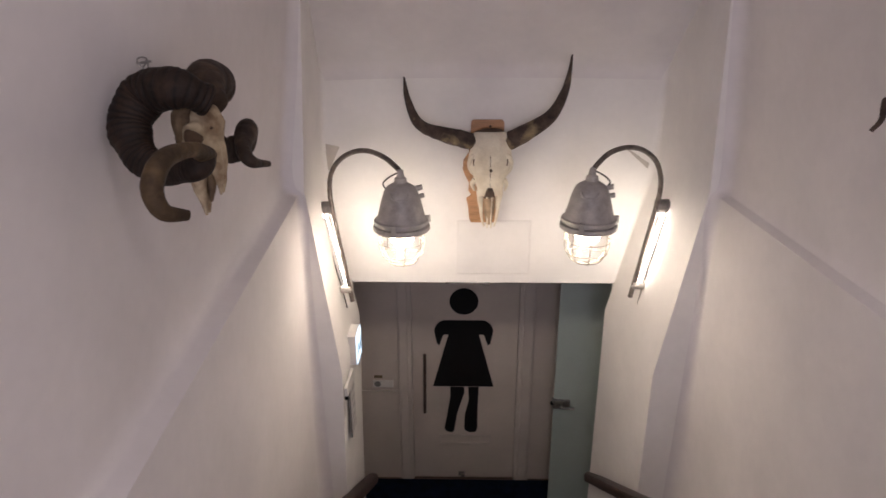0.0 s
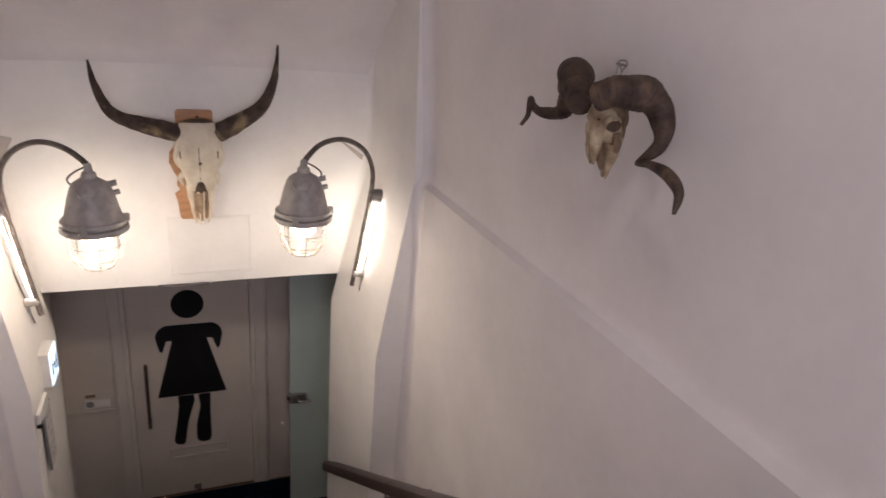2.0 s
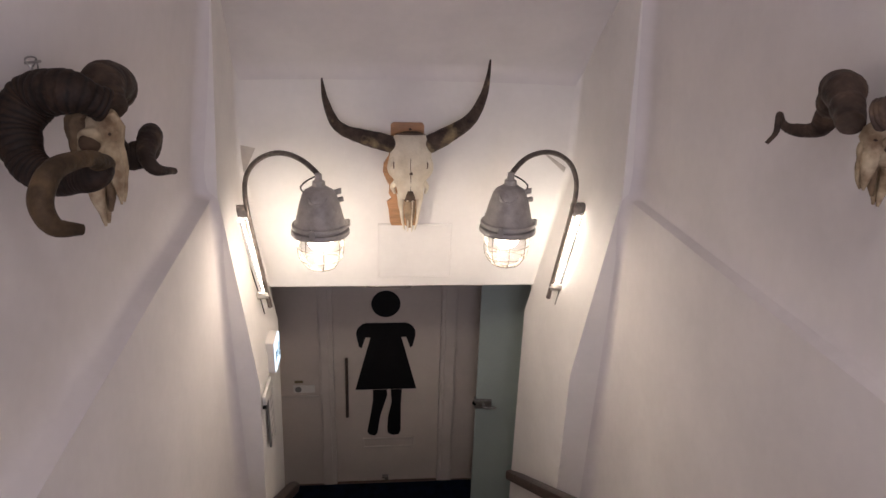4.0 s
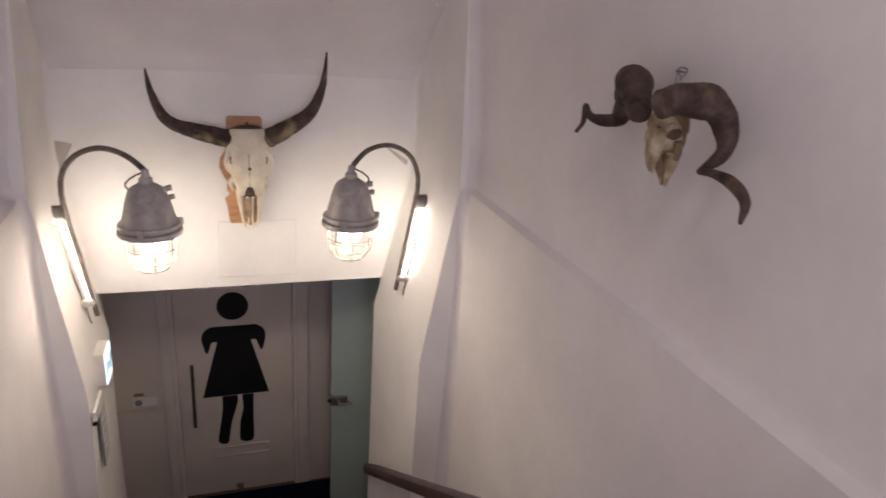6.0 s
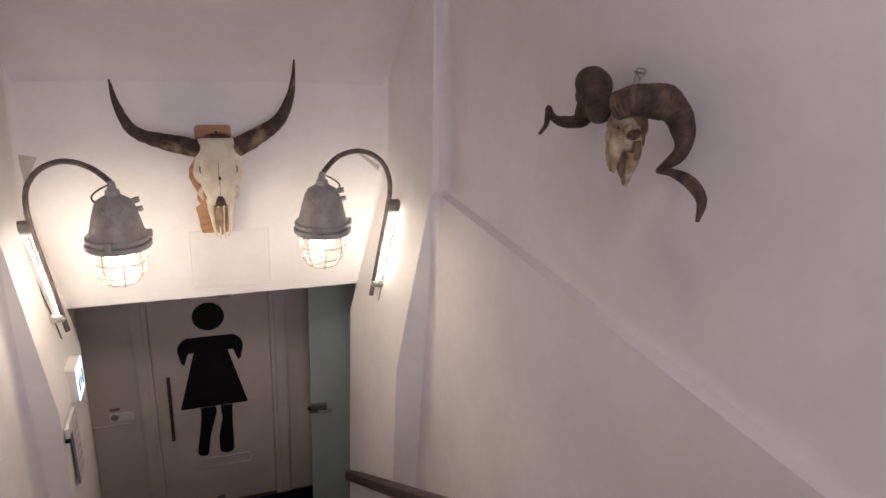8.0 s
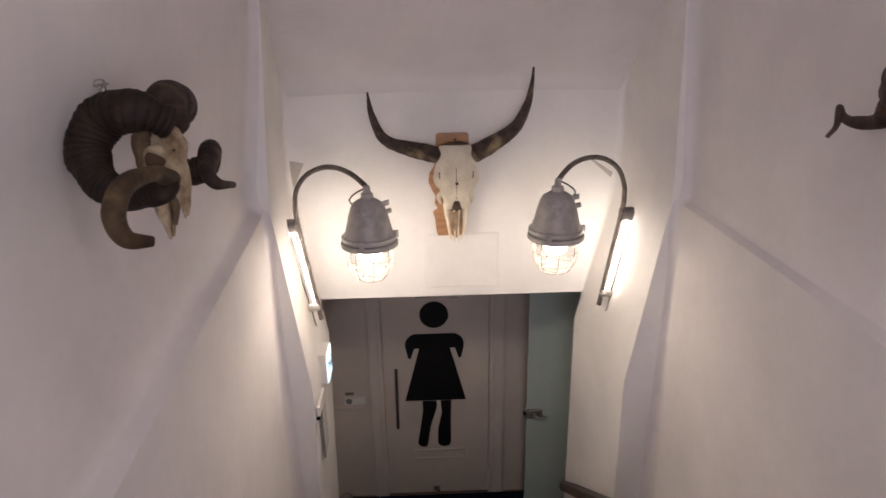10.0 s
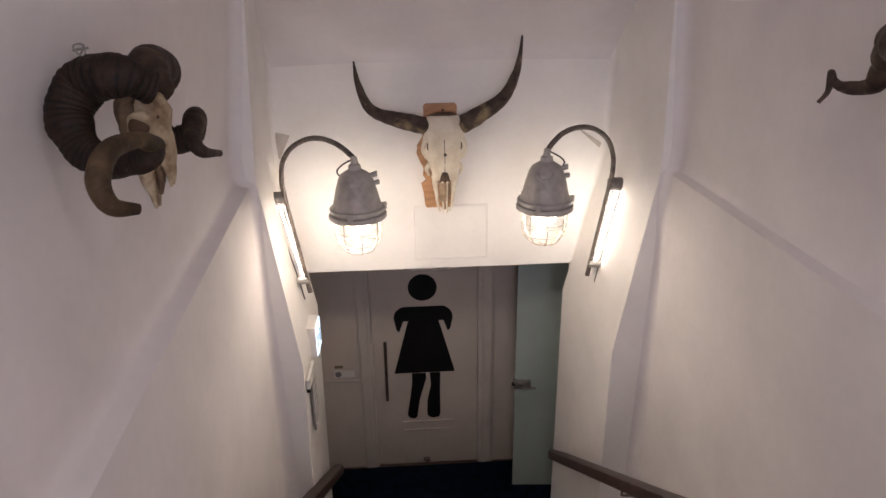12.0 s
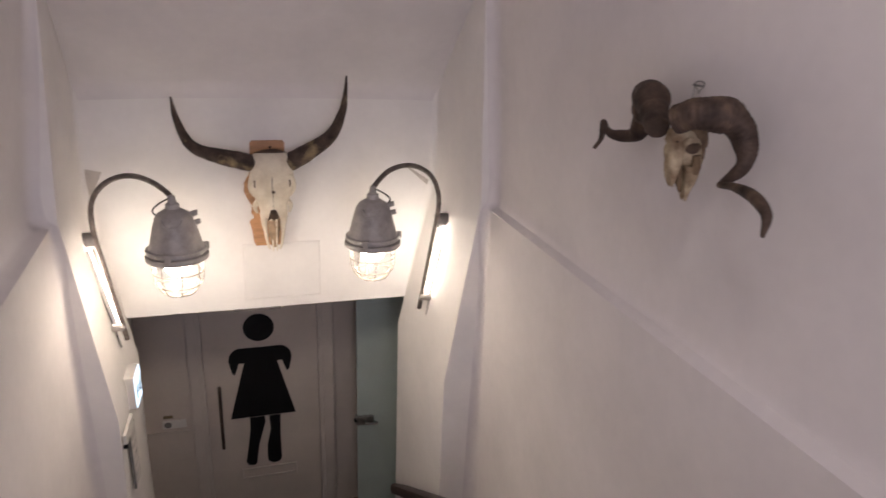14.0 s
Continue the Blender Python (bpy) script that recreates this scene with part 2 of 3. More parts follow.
def stair_profile(sign, x, drop=0.0):
    """Upright to a crease, then a sloping ledge, then leaning in a little. Rows of x, z."""
    lean = 0.055 if sign < 0 else 0.03
    cove = [(0.0, -0.010), (0.020, 0.000), (0.042, 0.009), (0.054, 0.024), (0.059, 0.055), (0.060, 0.12)] if sign < 0 else [(0.0, -0.010), (0.014, 0.000), (0.029, 0.008), (0.037, 0.022), (0.040, 0.055), (0.041, 0.12)]
    return [(x, -0.3)] + [(x + sign * a, Z_CREASE - drop + b) for a, b in cove] + [(x - sign * lean + sign * 0.02, 3.6), (x - sign * lean * 1.9, 4.75)]


def side_wall(name, sign, x):
    """The wall of the upper flight."""
    # split lengthwise, with a soft waviness of hand-laid plaster
    ys = [-3.5 + 5.78 * i / 28 for i in range(29)]
    secs = []
    for y in ys:
        # the ledge of the west wall runs down towards the stairhead, that of the east wall is level
        inner = stair_profile(sign, x, min(0.30, 0.115 * (Y_ARRIS - y)) if sign < 0 else 0.0)
        outline = inner + [(x + sign * 0.4, 4.75), (x + sign * 0.4, -0.3)]
        secs.append([(px + (0.004 * noise.noise(Vector((y * 1.3, pz, 5 + sign))) if k < len(inner) else 0), y, pz) for k, (px, pz) in enumerate(outline)])
    return structure(name, rings(secs), PLASTER, "white plastered stairwell side wall with a shallow ledge", smooth=30)


def passage_wall(name, sign, near, far):
    """The wall of the narrower lower passage: upright, then splayed outwards above the kink. Rows of x, z."""
    secs = []
    for i in range(13):
        t = i / 12
        y = Y_ARRIS + (Y_END - Y_ARRIS) * t
        line = [(a[0] + (b[0] - a[0]) * t, a[1] + (b[1] - a[1]) * t) for a, b in zip(near, far)]
        out = max(abs(line[0][0]), 1.1) + 0.45
        secs.append([(px, y, pz) for px, pz in line] + [(sign * out, y, 4.75), (sign * out, y, -0.3)])
    return structure(name, rings(secs), PLASTER_END, "white plastered passage wall with splayed upper part", bevel=0.02, smooth=25)


PASSAGE_W_NEAR = [(-0.556, -0.3), (-0.556, 1.0), (-0.538, 1.91), (-0.650, 2.81), (-0.605, 3.6), (-0.60, 4.75)]
PASSAGE_W_FAR = [(-0.572, -0.3), (-0.569, 0.8), (-0.548, 1.91), (-0.700, 2.78), (-0.684, 3.27), (-0.63, 4.75)]
PASSAGE_E_NEAR = [(0.922, -0.3), (0.922, 1.0), (0.925, 1.915), (1.070, 2.81), (1.045, 3.6), (1.02, 4.75)]
PASSAGE_E_FAR = [(0.834, -0.3), (0.834, 0.8), (0.836, 1.945), (1.030, 2.80), (1.035, 3.28), (1.02, 4.75)]
side_wall("wall_west", -1, XL)
side_wall("wall_east", 1, XR)
passage_wall("wall_passage_west", -1, PASSAGE_W_NEAR, PASSAGE_W_FAR)
passage_wall("wall_passage_east", 1, PASSAGE_E_NEAR, PASSAGE_E_FAR)


def along(rows, z):
    """The x of a wall's outline at the height z."""
    for (x0, z0), (x1, z1) in zip(rows, rows[1:]):
        if z <= z1:
            return x0 + (x1 - x0) * (z - z0) / (z1 - z0)


def corner_fillet(name, sign, x, prof):
    """Rounded plaster in the inner corner between the stair wall and the return of the passage wall."""
    secs = []
    for z in (0.2, 1.0, 1.6, 1.9, 1.95, 2.1, 2.3, 2.5, 2.7, 2.79, 2.804, 2.818, 2.84, 2.875, 2.92, 3.1, 3.3, 3.6, 3.9):
        xn = along(stair_profile(sign, x), z)
        w = abs(xn - along(prof, z))
        r = min(0.030 + 0.030 * max(0.0, 2.4 - z) / 1.4 if z < 2.6 else 0.045, w * 0.92)
        ring = []
        for k in range(8):
            a = radians(90 * k / 7)
            ring.append((xn - sign * r * (1 - math.cos(a)), Y_ARRIS - 1.3 * r * (1 - math.sin(a)), z))
        ring.append((xn + sign * 0.01, Y_ARRIS + 0.01, z))
        secs.append(ring)
    return structure(name, rings(secs), PLASTER, "rounded white plaster in the wall corner", smooth=50)


corner_fillet("corner_west", -1, XL, PASSAGE_W_NEAR)
corner_fillet("corner_east", 1, XR, PASSAGE_E_NEAR)

# end wall over the opening, with the jambs below it
structure("wall_end", box(-1.2, Y_END, Z_LINTEL, 1.6, Y_END + 0.14, 4.75), PLASTER_END, "white plastered wall above the door opening", bevel=0.006)
structure("jamb_west", box(-1.2, Y_END + 0.002, -0.3, -0.620, Y_END + 0.14, Z_LINTEL - 0.002), PLASTER_END, "white plastered jamb of the opening")
structure("jamb_east", box(0.90, Y_END + 0.002, -0.3, 1.6, Y_END + 0.14, Z_LINTEL - 0.002), PLASTER_END, "white plastered jamb of the opening")



def end_fillet(name, sign, near, far):
    """Rounded plaster in the inner corner between the passage wall and the end wall."""
    secs = []
    for i in range(24):
        z = Z_LINTEL + 0.004 + (3.42 - Z_LINTEL) * i / 23
        r = 0.004 + 0.030 * min(1.0, i / 9) ** 1.5
        x1 = along(far, z)
        x0 = x1 + (along(near, z) - x1) * r / (Y_END - Y_ARRIS)
        ring = []
        for k in range(9):
            a = radians(90 * k / 8)
            ring.append((x0 + (x1 - x0) * math.sin(a) - sign * r * (1 - math.cos(a)), Y_END - r * (1 - math.sin(a)), z))
        ring.append((x1 + sign * 0.01, Y_END + 0.01, z))
        secs.append(ring)
    return structure(name, rings(secs), PLASTER_END, "rounded white plaster in the wall corner", smooth=50)


end_fillet("corner_end_west", -1, PASSAGE_W_NEAR, PASSAGE_W_FAR)
end_fillet("corner_end_east", 1, PASSAGE_E_NEAR, PASSAGE_E_FAR)
# sloping soffit over the stairs and the flat ceiling behind
slope = math.tan(radians(41))
z0, y1 = 3.272, Y_END
yt = Y_END - (4.6 - z0) / slope
secs, turn_r = [], 0.13
line = [(y1 - 0.001 - turn_r + turn_r * math.cos(radians(49 * k / 8)), z0 - 0.4557 * turn_r + turn_r * math.sin(radians(49 * k / 8))) for k in range(9)]
for i in range(1, 19):
    y = line[8][0] - (line[8][0] - yt) * i / 18
    line.append((y, z0 + (y1 - y) * slope + 0.012 * math.sin(i * 0.9)))
for y, z in line:
    secs.append([(x, y, z - 0.015 * (abs(x - 0.2) / 0.9) ** 3) for x in [-1.0 + 0.2 * k for k in range(13)]] + [(1.4, y, z + 0.3), (-1.0, y, z + 0.3)])
structure("ceiling_slope", rings(secs), PLASTER, "white plastered sloping stair soffit", "ceiling", smooth=40)
structure("ceiling", box(-1.2, -3.6, 4.6, 1.6, yt + 0.03, 4.75), PLASTER, "white plastered flat ceiling over the stairhead", "ceiling")
structure("wall_back", join(box(-1.2, -3.65, 1.9, -0.46, -3.5, 4.75), box(0.86, -3.65, 1.9, 1.6, -3.5, 4.75), box(-0.46, -3.65, 4.55, 0.86, -3.5, 4.75)), PLASTER, "white plastered wall with the upper doorway")
structure("floor_landing", box(-1.1, -3.65, LANDING - 0.2, 1.55, -0.30, LANDING), STEP, "grey stone stairhead landing", "floor")

# the flight of steps between the walls
flight = thing("staircase", "grey stone flight of steps going down", "stairs", kind="structure")
for i in range(12):
    z = LANDING - 0.18 * (i + 1)
    if z < 0.05:
        break
    w0, w1 = (XL + 0.003, XR - 0.003) if -0.30 + 0.29 * (i + 1) < Y_ARRIS else (-0.533, 0.84)
    part("step", box(w0, -0.30 + 0.29 * i, z - 0.17, w1, -0.30 + 0.29 * (i + 1) + 0.02, z), STEP, flight, bevel=0.008, segs=1)

# ---- the lower lobby ----
structure("floor", box(-1.2, 2.2, -0.2, 1.9, 4.1, 0.0), FLOORWOOD, "brown wooden lobby floor beside the carpet", "floor")
structure("wall_lobby_west", box(-1.2, Y_END + 0.142, 0.0, -0.735, Y_DOOR + 0.2, 2.55), PLASTER_END, "white lobby side wall")
structure("wall_lobby_east", box(1.55, Y_END + 0.142, 0.0, 1.9, Y_DOOR + 0.2, 2.55), PLASTER_END, "white lobby side wall")
structure("ceiling_lobby", box(-1.2, Y_END + 0.142, 2.40, 1.9, Y_DOOR + 0.2, 2.55), PLASTER_END, "white lobby ceiling", "ceiling")
DL, DR = -0.325, 0.455        # door leaf
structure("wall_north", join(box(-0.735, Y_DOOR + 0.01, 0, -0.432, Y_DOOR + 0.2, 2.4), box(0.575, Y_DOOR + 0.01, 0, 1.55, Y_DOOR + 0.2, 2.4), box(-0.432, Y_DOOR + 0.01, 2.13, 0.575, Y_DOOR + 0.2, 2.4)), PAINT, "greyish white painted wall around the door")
tagged(part("carpet", box(-0.730, 2.96, 0.001, 1.52, Y_DOOR - 0.020, 0.012), CARPET, None, bevel=0.004), "dark navy carpet laid on the lobby floor", "carpet")


def door():
    d = thing("door_1", "closed white panelled door with a black pictogram", "door", (0, Y_DOOR, 0), kind="structure")
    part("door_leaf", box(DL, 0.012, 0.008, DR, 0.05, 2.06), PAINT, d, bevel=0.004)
    for a, b in ((DL - 0.105, DL - 0.0015), (DR + 0.0015, DR + 0.118)):
        bm = join(box(a, -0.006, 0.0, b, 0.06, 2.12), box(a + 0.012 if a < 0 else a + 0.03, -0.016, 0.0, b - 0.03 if a < 0 else b - 0.012, 0.01, 2.10))
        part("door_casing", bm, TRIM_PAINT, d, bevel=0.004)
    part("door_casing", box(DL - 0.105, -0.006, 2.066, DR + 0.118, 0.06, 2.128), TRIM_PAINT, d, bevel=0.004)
    # raised panel mouldings
    for z0, z1 in ((0.325, 0.415),):
        x0, x1, w = DL + 0.20, DR - 0.18, 0.014
        bm = join(box(x0, 0.003, z1 - w, x1, 0.014, z1), box(x0, 0.003, z0, x1, 0.014, z0 + w), box(x0, 0.003, z0 + w, x0 + w, 0.014, z1 - w), box(x1 - w, 0.003, z0 + w, x1, 0.014, z1 - w))
        part("panel_moulding", bm, TRIM_PAINT, d, bevel=0.004)
    pull = part("door_pull", tube([(-0.232, -0.052, 0.655), (-0.231, -0.052, 0.90), (-0.229, -0.052, 1.155)], 0.0115, 12, 1), BROWNMETAL, d, "dark bronze bar pull", smooth=50)
    for z in (0.735, 1.075):
        part("standoff", tube([(-0.231, -0.05, z), (-0.231, 0.014, z)], 0.008, 10, 1), BROWNMETAL, pull, smooth=50)
    part("door_stop", join(box(0.025, -0.02, 0.050, 0.075, 0.013, 0.064), box(0.045, -0.02, 0.036, 0.075, 0.013, 0.051)), BLOCK, d, "small dark grey rubber stop", bevel=0.003)
    return d


door()


def pictogram():
    """Flat black vinyl washroom sign made of plain shapes."""
    s = thing("washroom_sign", "flat black vinyl washroom pictogram on the white door", "sign", (0.056, Y_DOOR + 0.010, 0))
    part("disc", prism(arc(0, 1.555, 0.104, 0, 360, 40)[:-1], -0.002, 0), BLACK, s)
    top = [(-0.125, 1.405), (0.125, 1.405)]
    right = arc(0.125, 1.315, 0.090, 88, -8, 10, 0.092) + [(0.196, 1.215), (0.178, 1.20), (0.148, 1.288), (0.112, 1.288)]
    left = [(-x, z) for x, z in right][::-1]
    out = [(-0.125, 1.405)] + [] + [(0.125, 1.405)] + right[1:] + [(0.228, 0.850), (-0.228, 0.850)] + left[:-1]
    part("dress", prism(out, -0.002, 0), BLACK, s)
    leg = [(-0.098, 0.846), (0.006, 0.846), (0.010, 0.80), (-0.042, 0.62), (-0.052, 0.56), (-0.066, 0.46), (-0.083, 0.437), (-0.125, 0.445), (-0.143, 0.475), (-0.118, 0.62), (-0.098, 0.76)]
    part("leg", prism(leg, -0.002, 0), BLACK, s)
    leg = [(0.036, 0.846), (0.118, 0.846), (0.112, 0.70), (0.112, 0.48), (0.098, 0.444), (0.05, 0.438), (0.014, 0.46), (0.010, 0.50), (0.014, 0.60), (0.044, 0.74)]
    part("leg", prism(leg, -0.002, 0), BLACK, s)


pictogram()


def outlet():
    o = thing("wall_socket", "white double socket plate with a small label above", "socket", (-0.548, Y_DOOR + 0.010, 0.868))
    part("plate", box(-0.078, -0.012, -0.028, 0.078, 0, 0.034), WHITEPLASTIC, o, bevel=0.004)
    part("socket_recess", lathe([(0.0, 0.0012), (0.017, 0.0012), (0.020, 0.0030), (0.024, 0.0010)], 20), GREYPLASTIC, o).matrix_local = pose(-0.042, -0.012, 0.003, 90, 0, 0)
    part("rocker", box(0.004, -0.016, -0.020, 0.068, -0.01, 0.026), WHITEPLASTIC, o, bevel=0.003)
    part("label_strip", box(-0.068, -0.003, 0.050, -0.006, 0, 0.072), YELLOWLABEL, o)
    t = part("trunking", box(-0.733, Y_DOOR - 0.006, 0.802, -0.436, Y_DOOR + 0.0095, 0.814), TRIM_PAINT, None, bevel=0.002)
    tagged(t, "thin white trunking rail on the wall under the socket", "trunking")


outlet()


def glass_door():
    g = thing("glass_door", "half-open frosted greenish glass door leaf", "door", (0.690, 3.56, 0))
    part("pane", box(0, 0, 0.012, 0.80, 0.010, 2.25), FROST, g, "frosted greenish glass pane", bevel=0.002, segs=1)
    k = part("lock_case", box(-0.012, -0.02, 0.880, 0.112, 0.028, 0.950), STEEL, g, "brushed steel lock case", bevel=0.006)
    part("lever", tube([(0.055, -0.02, 0.917), (0.055, -0.055, 0.917), (0.075, -0.062, 0.916), (0.14, -0.06, 0.913)], 0.009, 10, 4), STEEL, k, smooth=50)
    part("keeper_knob", lathe([(0.0, 0.014), (0.016, 0.012), (0.019, 0.0), (0.012, -0.012)], 16, (-0.006, -0.004, 0.915)), BLACK, k, smooth=40)
    g.rotation_euler = (0, 0, radians(-4))


glass_door()


def handrail(label, a, b, top, sign, walls):
    """A moulded rail from its lower end a past b to the stairhead, on bent iron brackets."""
    h = thing("handrail", label, "handrail", group="handrails of the stairs")
    a, b = Vector(a), Vector(b)
    c = b + (b - a) * 1.1
    secs = []
    d = Vector((0, 0.66, 1)).normalized()
    for p in (a, b, Vector((top, c.y, c.z))):
        secs.append([p + Vector((sx, 0, 0)) + d * sz for sx, sz in ((-0.033, -0.026), (-0.037, 0.0), (-0.031, 0.022), (-0.012, 0.031), (0.012, 0.031), (0.031, 0.022), (0.037, 0.0), (0.033, -0.026))])
    part("rail", rings(secs), RAILWOOD, h, smooth=30)
    for t in (0.72, 1.5):
        p = a + (b - a) * t
        w = walls[0] if p.y > Y_ARRIS else walls[1]
        part("bracket", tube([(p.x, p.y, p.z - 0.015), (p.x, p.y, p.z - 0.06), (p.x + sign * 0.02, p.y, p.z - 0.075), (w, p.y, p.z - 0.08)], 0.006, 8, 4), IRON, h, smooth=50)


handrail("dark stained wooden handrail along the passage wall", (0.838, 2.935, 0.795), (0.90, 1.45, 1.775), 1.02, 1, (0.90, XR))
handrail("brown wooden handrail below the exit sign", (-0.520, 2.935, 0.765), (-0.545, 1.45, 1.70), -0.60, -1, (-0.56, XL))


# ---- lamps ----
def caged_lamp(bulb):
    """A cast industrial lamp: bell, rim, glass dome, wire guard and bulb; the origin is the rim's centre."""
    L = thing("caged_lamp", "weathered grey cast industrial lamp with lit bulb and wire guard", "lamp", group="caged lamps over the passage")
    bell = [(0.0, 0.225), (0.018, 0.224), (0.026, 0.218), (0.028, 0.200), (0.046, 0.189), (0.062, 0.179), (0.074, 0.160), (0.089, 0.112), (0.104, 0.048), (0.112, 0.036), (0.121, 0.032), (0.123, 0.026), (0.122, 0.017), (0.113, 0.014), (0.112, 0.009), (0.124, 0.006), (0.127, 0.001), (0.127, -0.012), (0.121, -0.018), (0.106, -0.020), (0.098, -0.012), (0.090, 0.01), (0.070, 0.10), (0.0, 0.12)]
    body = part("bell", lathe(bell, 40), CAST, L, smooth=32)
    for a in (20, 140, 260):
        q = Matrix.Rotation(radians(a), 4, "Z")
        bm = box(0.108, -0.010, 0.006, 0.134, 0.010, 0.036)
        bm.transform(q)
        part("rim_lug", bm, CAST, body, bevel=0.003)
    bm = tube([(0.066, 0.01, 0.168), (0.086, 0.012, 0.174), (0.093, 0.012, 0.175)], 0.012, 10, 2)
    part("cable_gland", bm, CAST, body, smooth=40)
    bm = tube([(0.078, 0.02, 0.130), (0.100, 0.028, 0.134)], 0.011, 10, 1)
    part("cable_gland", bm, CAST, body, smooth=40)
    part("maker_boss", lathe([(0.0, 0.007), (0.020, 0.006), (0.025, 0.0)], 20), CAST, body, smooth=70).matrix_local = pose(-0.020, -0.066, 0.154, 68, 0, -16)
    lip = [(0.040 * math.cos(a), -0.064 - 0.016 * math.sin(-a) ** 2, 0.176 + 0.040 * math.sin(a)) for a in [radians(-165 + 15 * k) for k in range(11)]]
    part("cover_lip", tube(lip, 0.0035, 8, 2), CAST, body, smooth=60)
    # glass dome under the bell
    prof = [(0.090, -0.004), (0.090, -0.085), (0.084, -0.118), (0.068, -0.148), (0.040, -0.166), (0.0, -0.172)]
    g = part("glass_dome", lathe(prof, 28), DOME, L, smooth=60)
    g.visible_shadow = False
    # unseen reflector, added to throw more lamp light down into the passage
    part("reflector", lathe([(0.026, 0.086), (0.058, 0.072), (0.078, 0.030), (0.087, 0.0), (0.0885, 0.0005), (0.080, 0.031), (0.0595, 0.0735), (0.026, 0.0875)], 28), ENAMEL, L, "white enamelled reflector added to send light down", smooth=40)
    # guard: hoops and ribs
    hoops = []
    for z, r in ((-0.020, 0.101), (-0.072, 0.101), (-0.128, 0.092), (-0.166, 0.064)):
        hoops.append(tube([(r * math.cos(a), r * math.sin(a), z) for a in [k * math.tau / 28 for k in range(29)]], 0.0022, 6, 1))
    ribs = []
    for k in range(8):
        a = k * math.tau / 8 + 0.2
        ribs.append(tube([(r * math.cos(a), r * math.sin(a), z) for r, z in ((0.106, -0.008), (0.102, -0.03), (0.1015, -0.085), (0.092, -0.130), (0.064, -0.167), (0.028, -0.183), (0.006, -0.186))], 0.0022, 6, 3))
    for b in hoops:
        part("guard_hoop", b, WIRE, L, smooth=60)
    for b in ribs:
        part("guard_rib", b, WIRE, L, smooth=60)
    part("bulb_socket", lathe([(0.0, 0.10), (0.022, 0.10), (0.022, 0.052), (0.0, 0.052)], 16), BLOCK, L, smooth=40)
    part("bulb", lathe([(0.0, 0.048), (0.014, 0.044), (0.020, 0.020), (0.036, -0.018), (0.042, -0.042), (0.037, -0.066), (0.021, -0.082), (0.0, -0.086)], 20), bulb, L, "lit warm white bulb", smooth=60)
    return L


def lamp_arm(sign, lamp_at, neck, mount, foot, wall_top, wall_foot):
    """A bent pipe that carries a caged lamp, its two mounts on the wall and the tube lamp beside the pipe."""
    A = thing("lamp_arm", "dark painted swan-neck pipe bracket holding a caged lamp", "lamp bracket", group="lamp brackets on the passage walls")
    lx, ly, lz = lamp_at
    path = [(lx, ly, lz + 0.205), *neck, mount, tuple((Vector(mount) + Vector(foot)) / 2), foot]
    part("pipe", tube(path, 0.0118, 12, 6), IRON, A, smooth=60)
    part("pipe_socket", lathe([(0.0, 0.020), (0.013, 0.018), (0.016, -0.006), (0.021, -0.034), (0.030, -0.050), (0.0, -0.050)], 16, (lx, ly, lz + 0.236)), CAST, A, smooth=40)
    # upper mount: round block between pipe and wall
    d = Vector(wall_top) - Vector(mount)
    part("mount_block", tube([Vector(mount) + d * 0.08 + Vector((0, 0.022, 0)), Vector(mount) + d * 1.05 + Vector((0, 0.022, 0))], 0.036, 20, 1), BLOCK, A, "dark round wall mount", smooth=40, bevel=0.003)
    foot_c = Vector(mount) + (Vector(foot) - Vector(mount)) * 0.86
    d2 = Vector(wall_foot) - foot_c
    cl = part("clamp", tube([foot_c - d2 * 0.1, foot_c + d2 * 1.0], 0.021, 14, 1), CLAMP, A, "grey pipe clamp", smooth=40, bevel=0.003)
    part("clamp_bolt", tube([foot_c - d2 * 0.25 + Vector((0, -0.014, 0)), foot_c + d2 * 0.2 + Vector((0, -0.02, 0))], 0.006, 8, 1), CLAMP, cl, smooth=40)
    # slim lit tube between pipe and wall, with its lead hanging on below
    m0 = Vector(mount) + d * 0.50 + Vector((0, 0, -0.035))
    m1 = foot_c + d2 * 0.50 + Vector((0, 0, 0.022))
    part("tube_lamp", tube([m0, (m0 + m1) / 2, m1], 0.0078, 14, 1), TUBE if sign < 0 else TUBE_EAST, A, "lit slim tube lamp", smooth=60)
    # the west channel is deep and throws its light across the passage, the east one is a narrow back strip
    dw, secs, half, lip = d.normalized(), [], 0.0135 if sign < 0 else 0.007, -0.006 if sign < 0 else 0.004
    for c in (m0, m1):
        secs.append([c + dw * a + Vector((0, b, 0)) for a, b in ((lip, -half), (0.0125, -half), (0.0125, half), (lip, half), (lip, half - 0.0015), (0.0108, half - 0.0015), (0.0108, 0.0015 - half), (lip, 0.0015 - half))])
    part("lamp_channel", rings(secs), WHITEPLASTIC, A, "white reflector channel behind the tube")
    w0, w1 = Vector(mount) + d * 0.85, foot_c + d2 * 0.82
    part("cable", tube([w0, (w0 + w1) / 2 + Vector((sign * 0.004, 0, 0)), w1, w1 + (w1 - w0) * 0.22 + Vector((0, 0, -0.01))], 0.0028, 8, 4), CABLE, A, smooth=60)
    # loose lead from the pipe into the lamp's gland
    part("lamp_lead", tube([(lx + sign * 0.004, ly, lz + 0.245), (lx + sign * 0.05, ly - 0.01, lz + 0.222), (lx + sign * 0.075, ly - 0.012, lz + 0.195), (lx + sign * 0.062, ly, lz + 0.165)], 0.0035, 8, 5), CABLE, A, smooth=60)
    return A


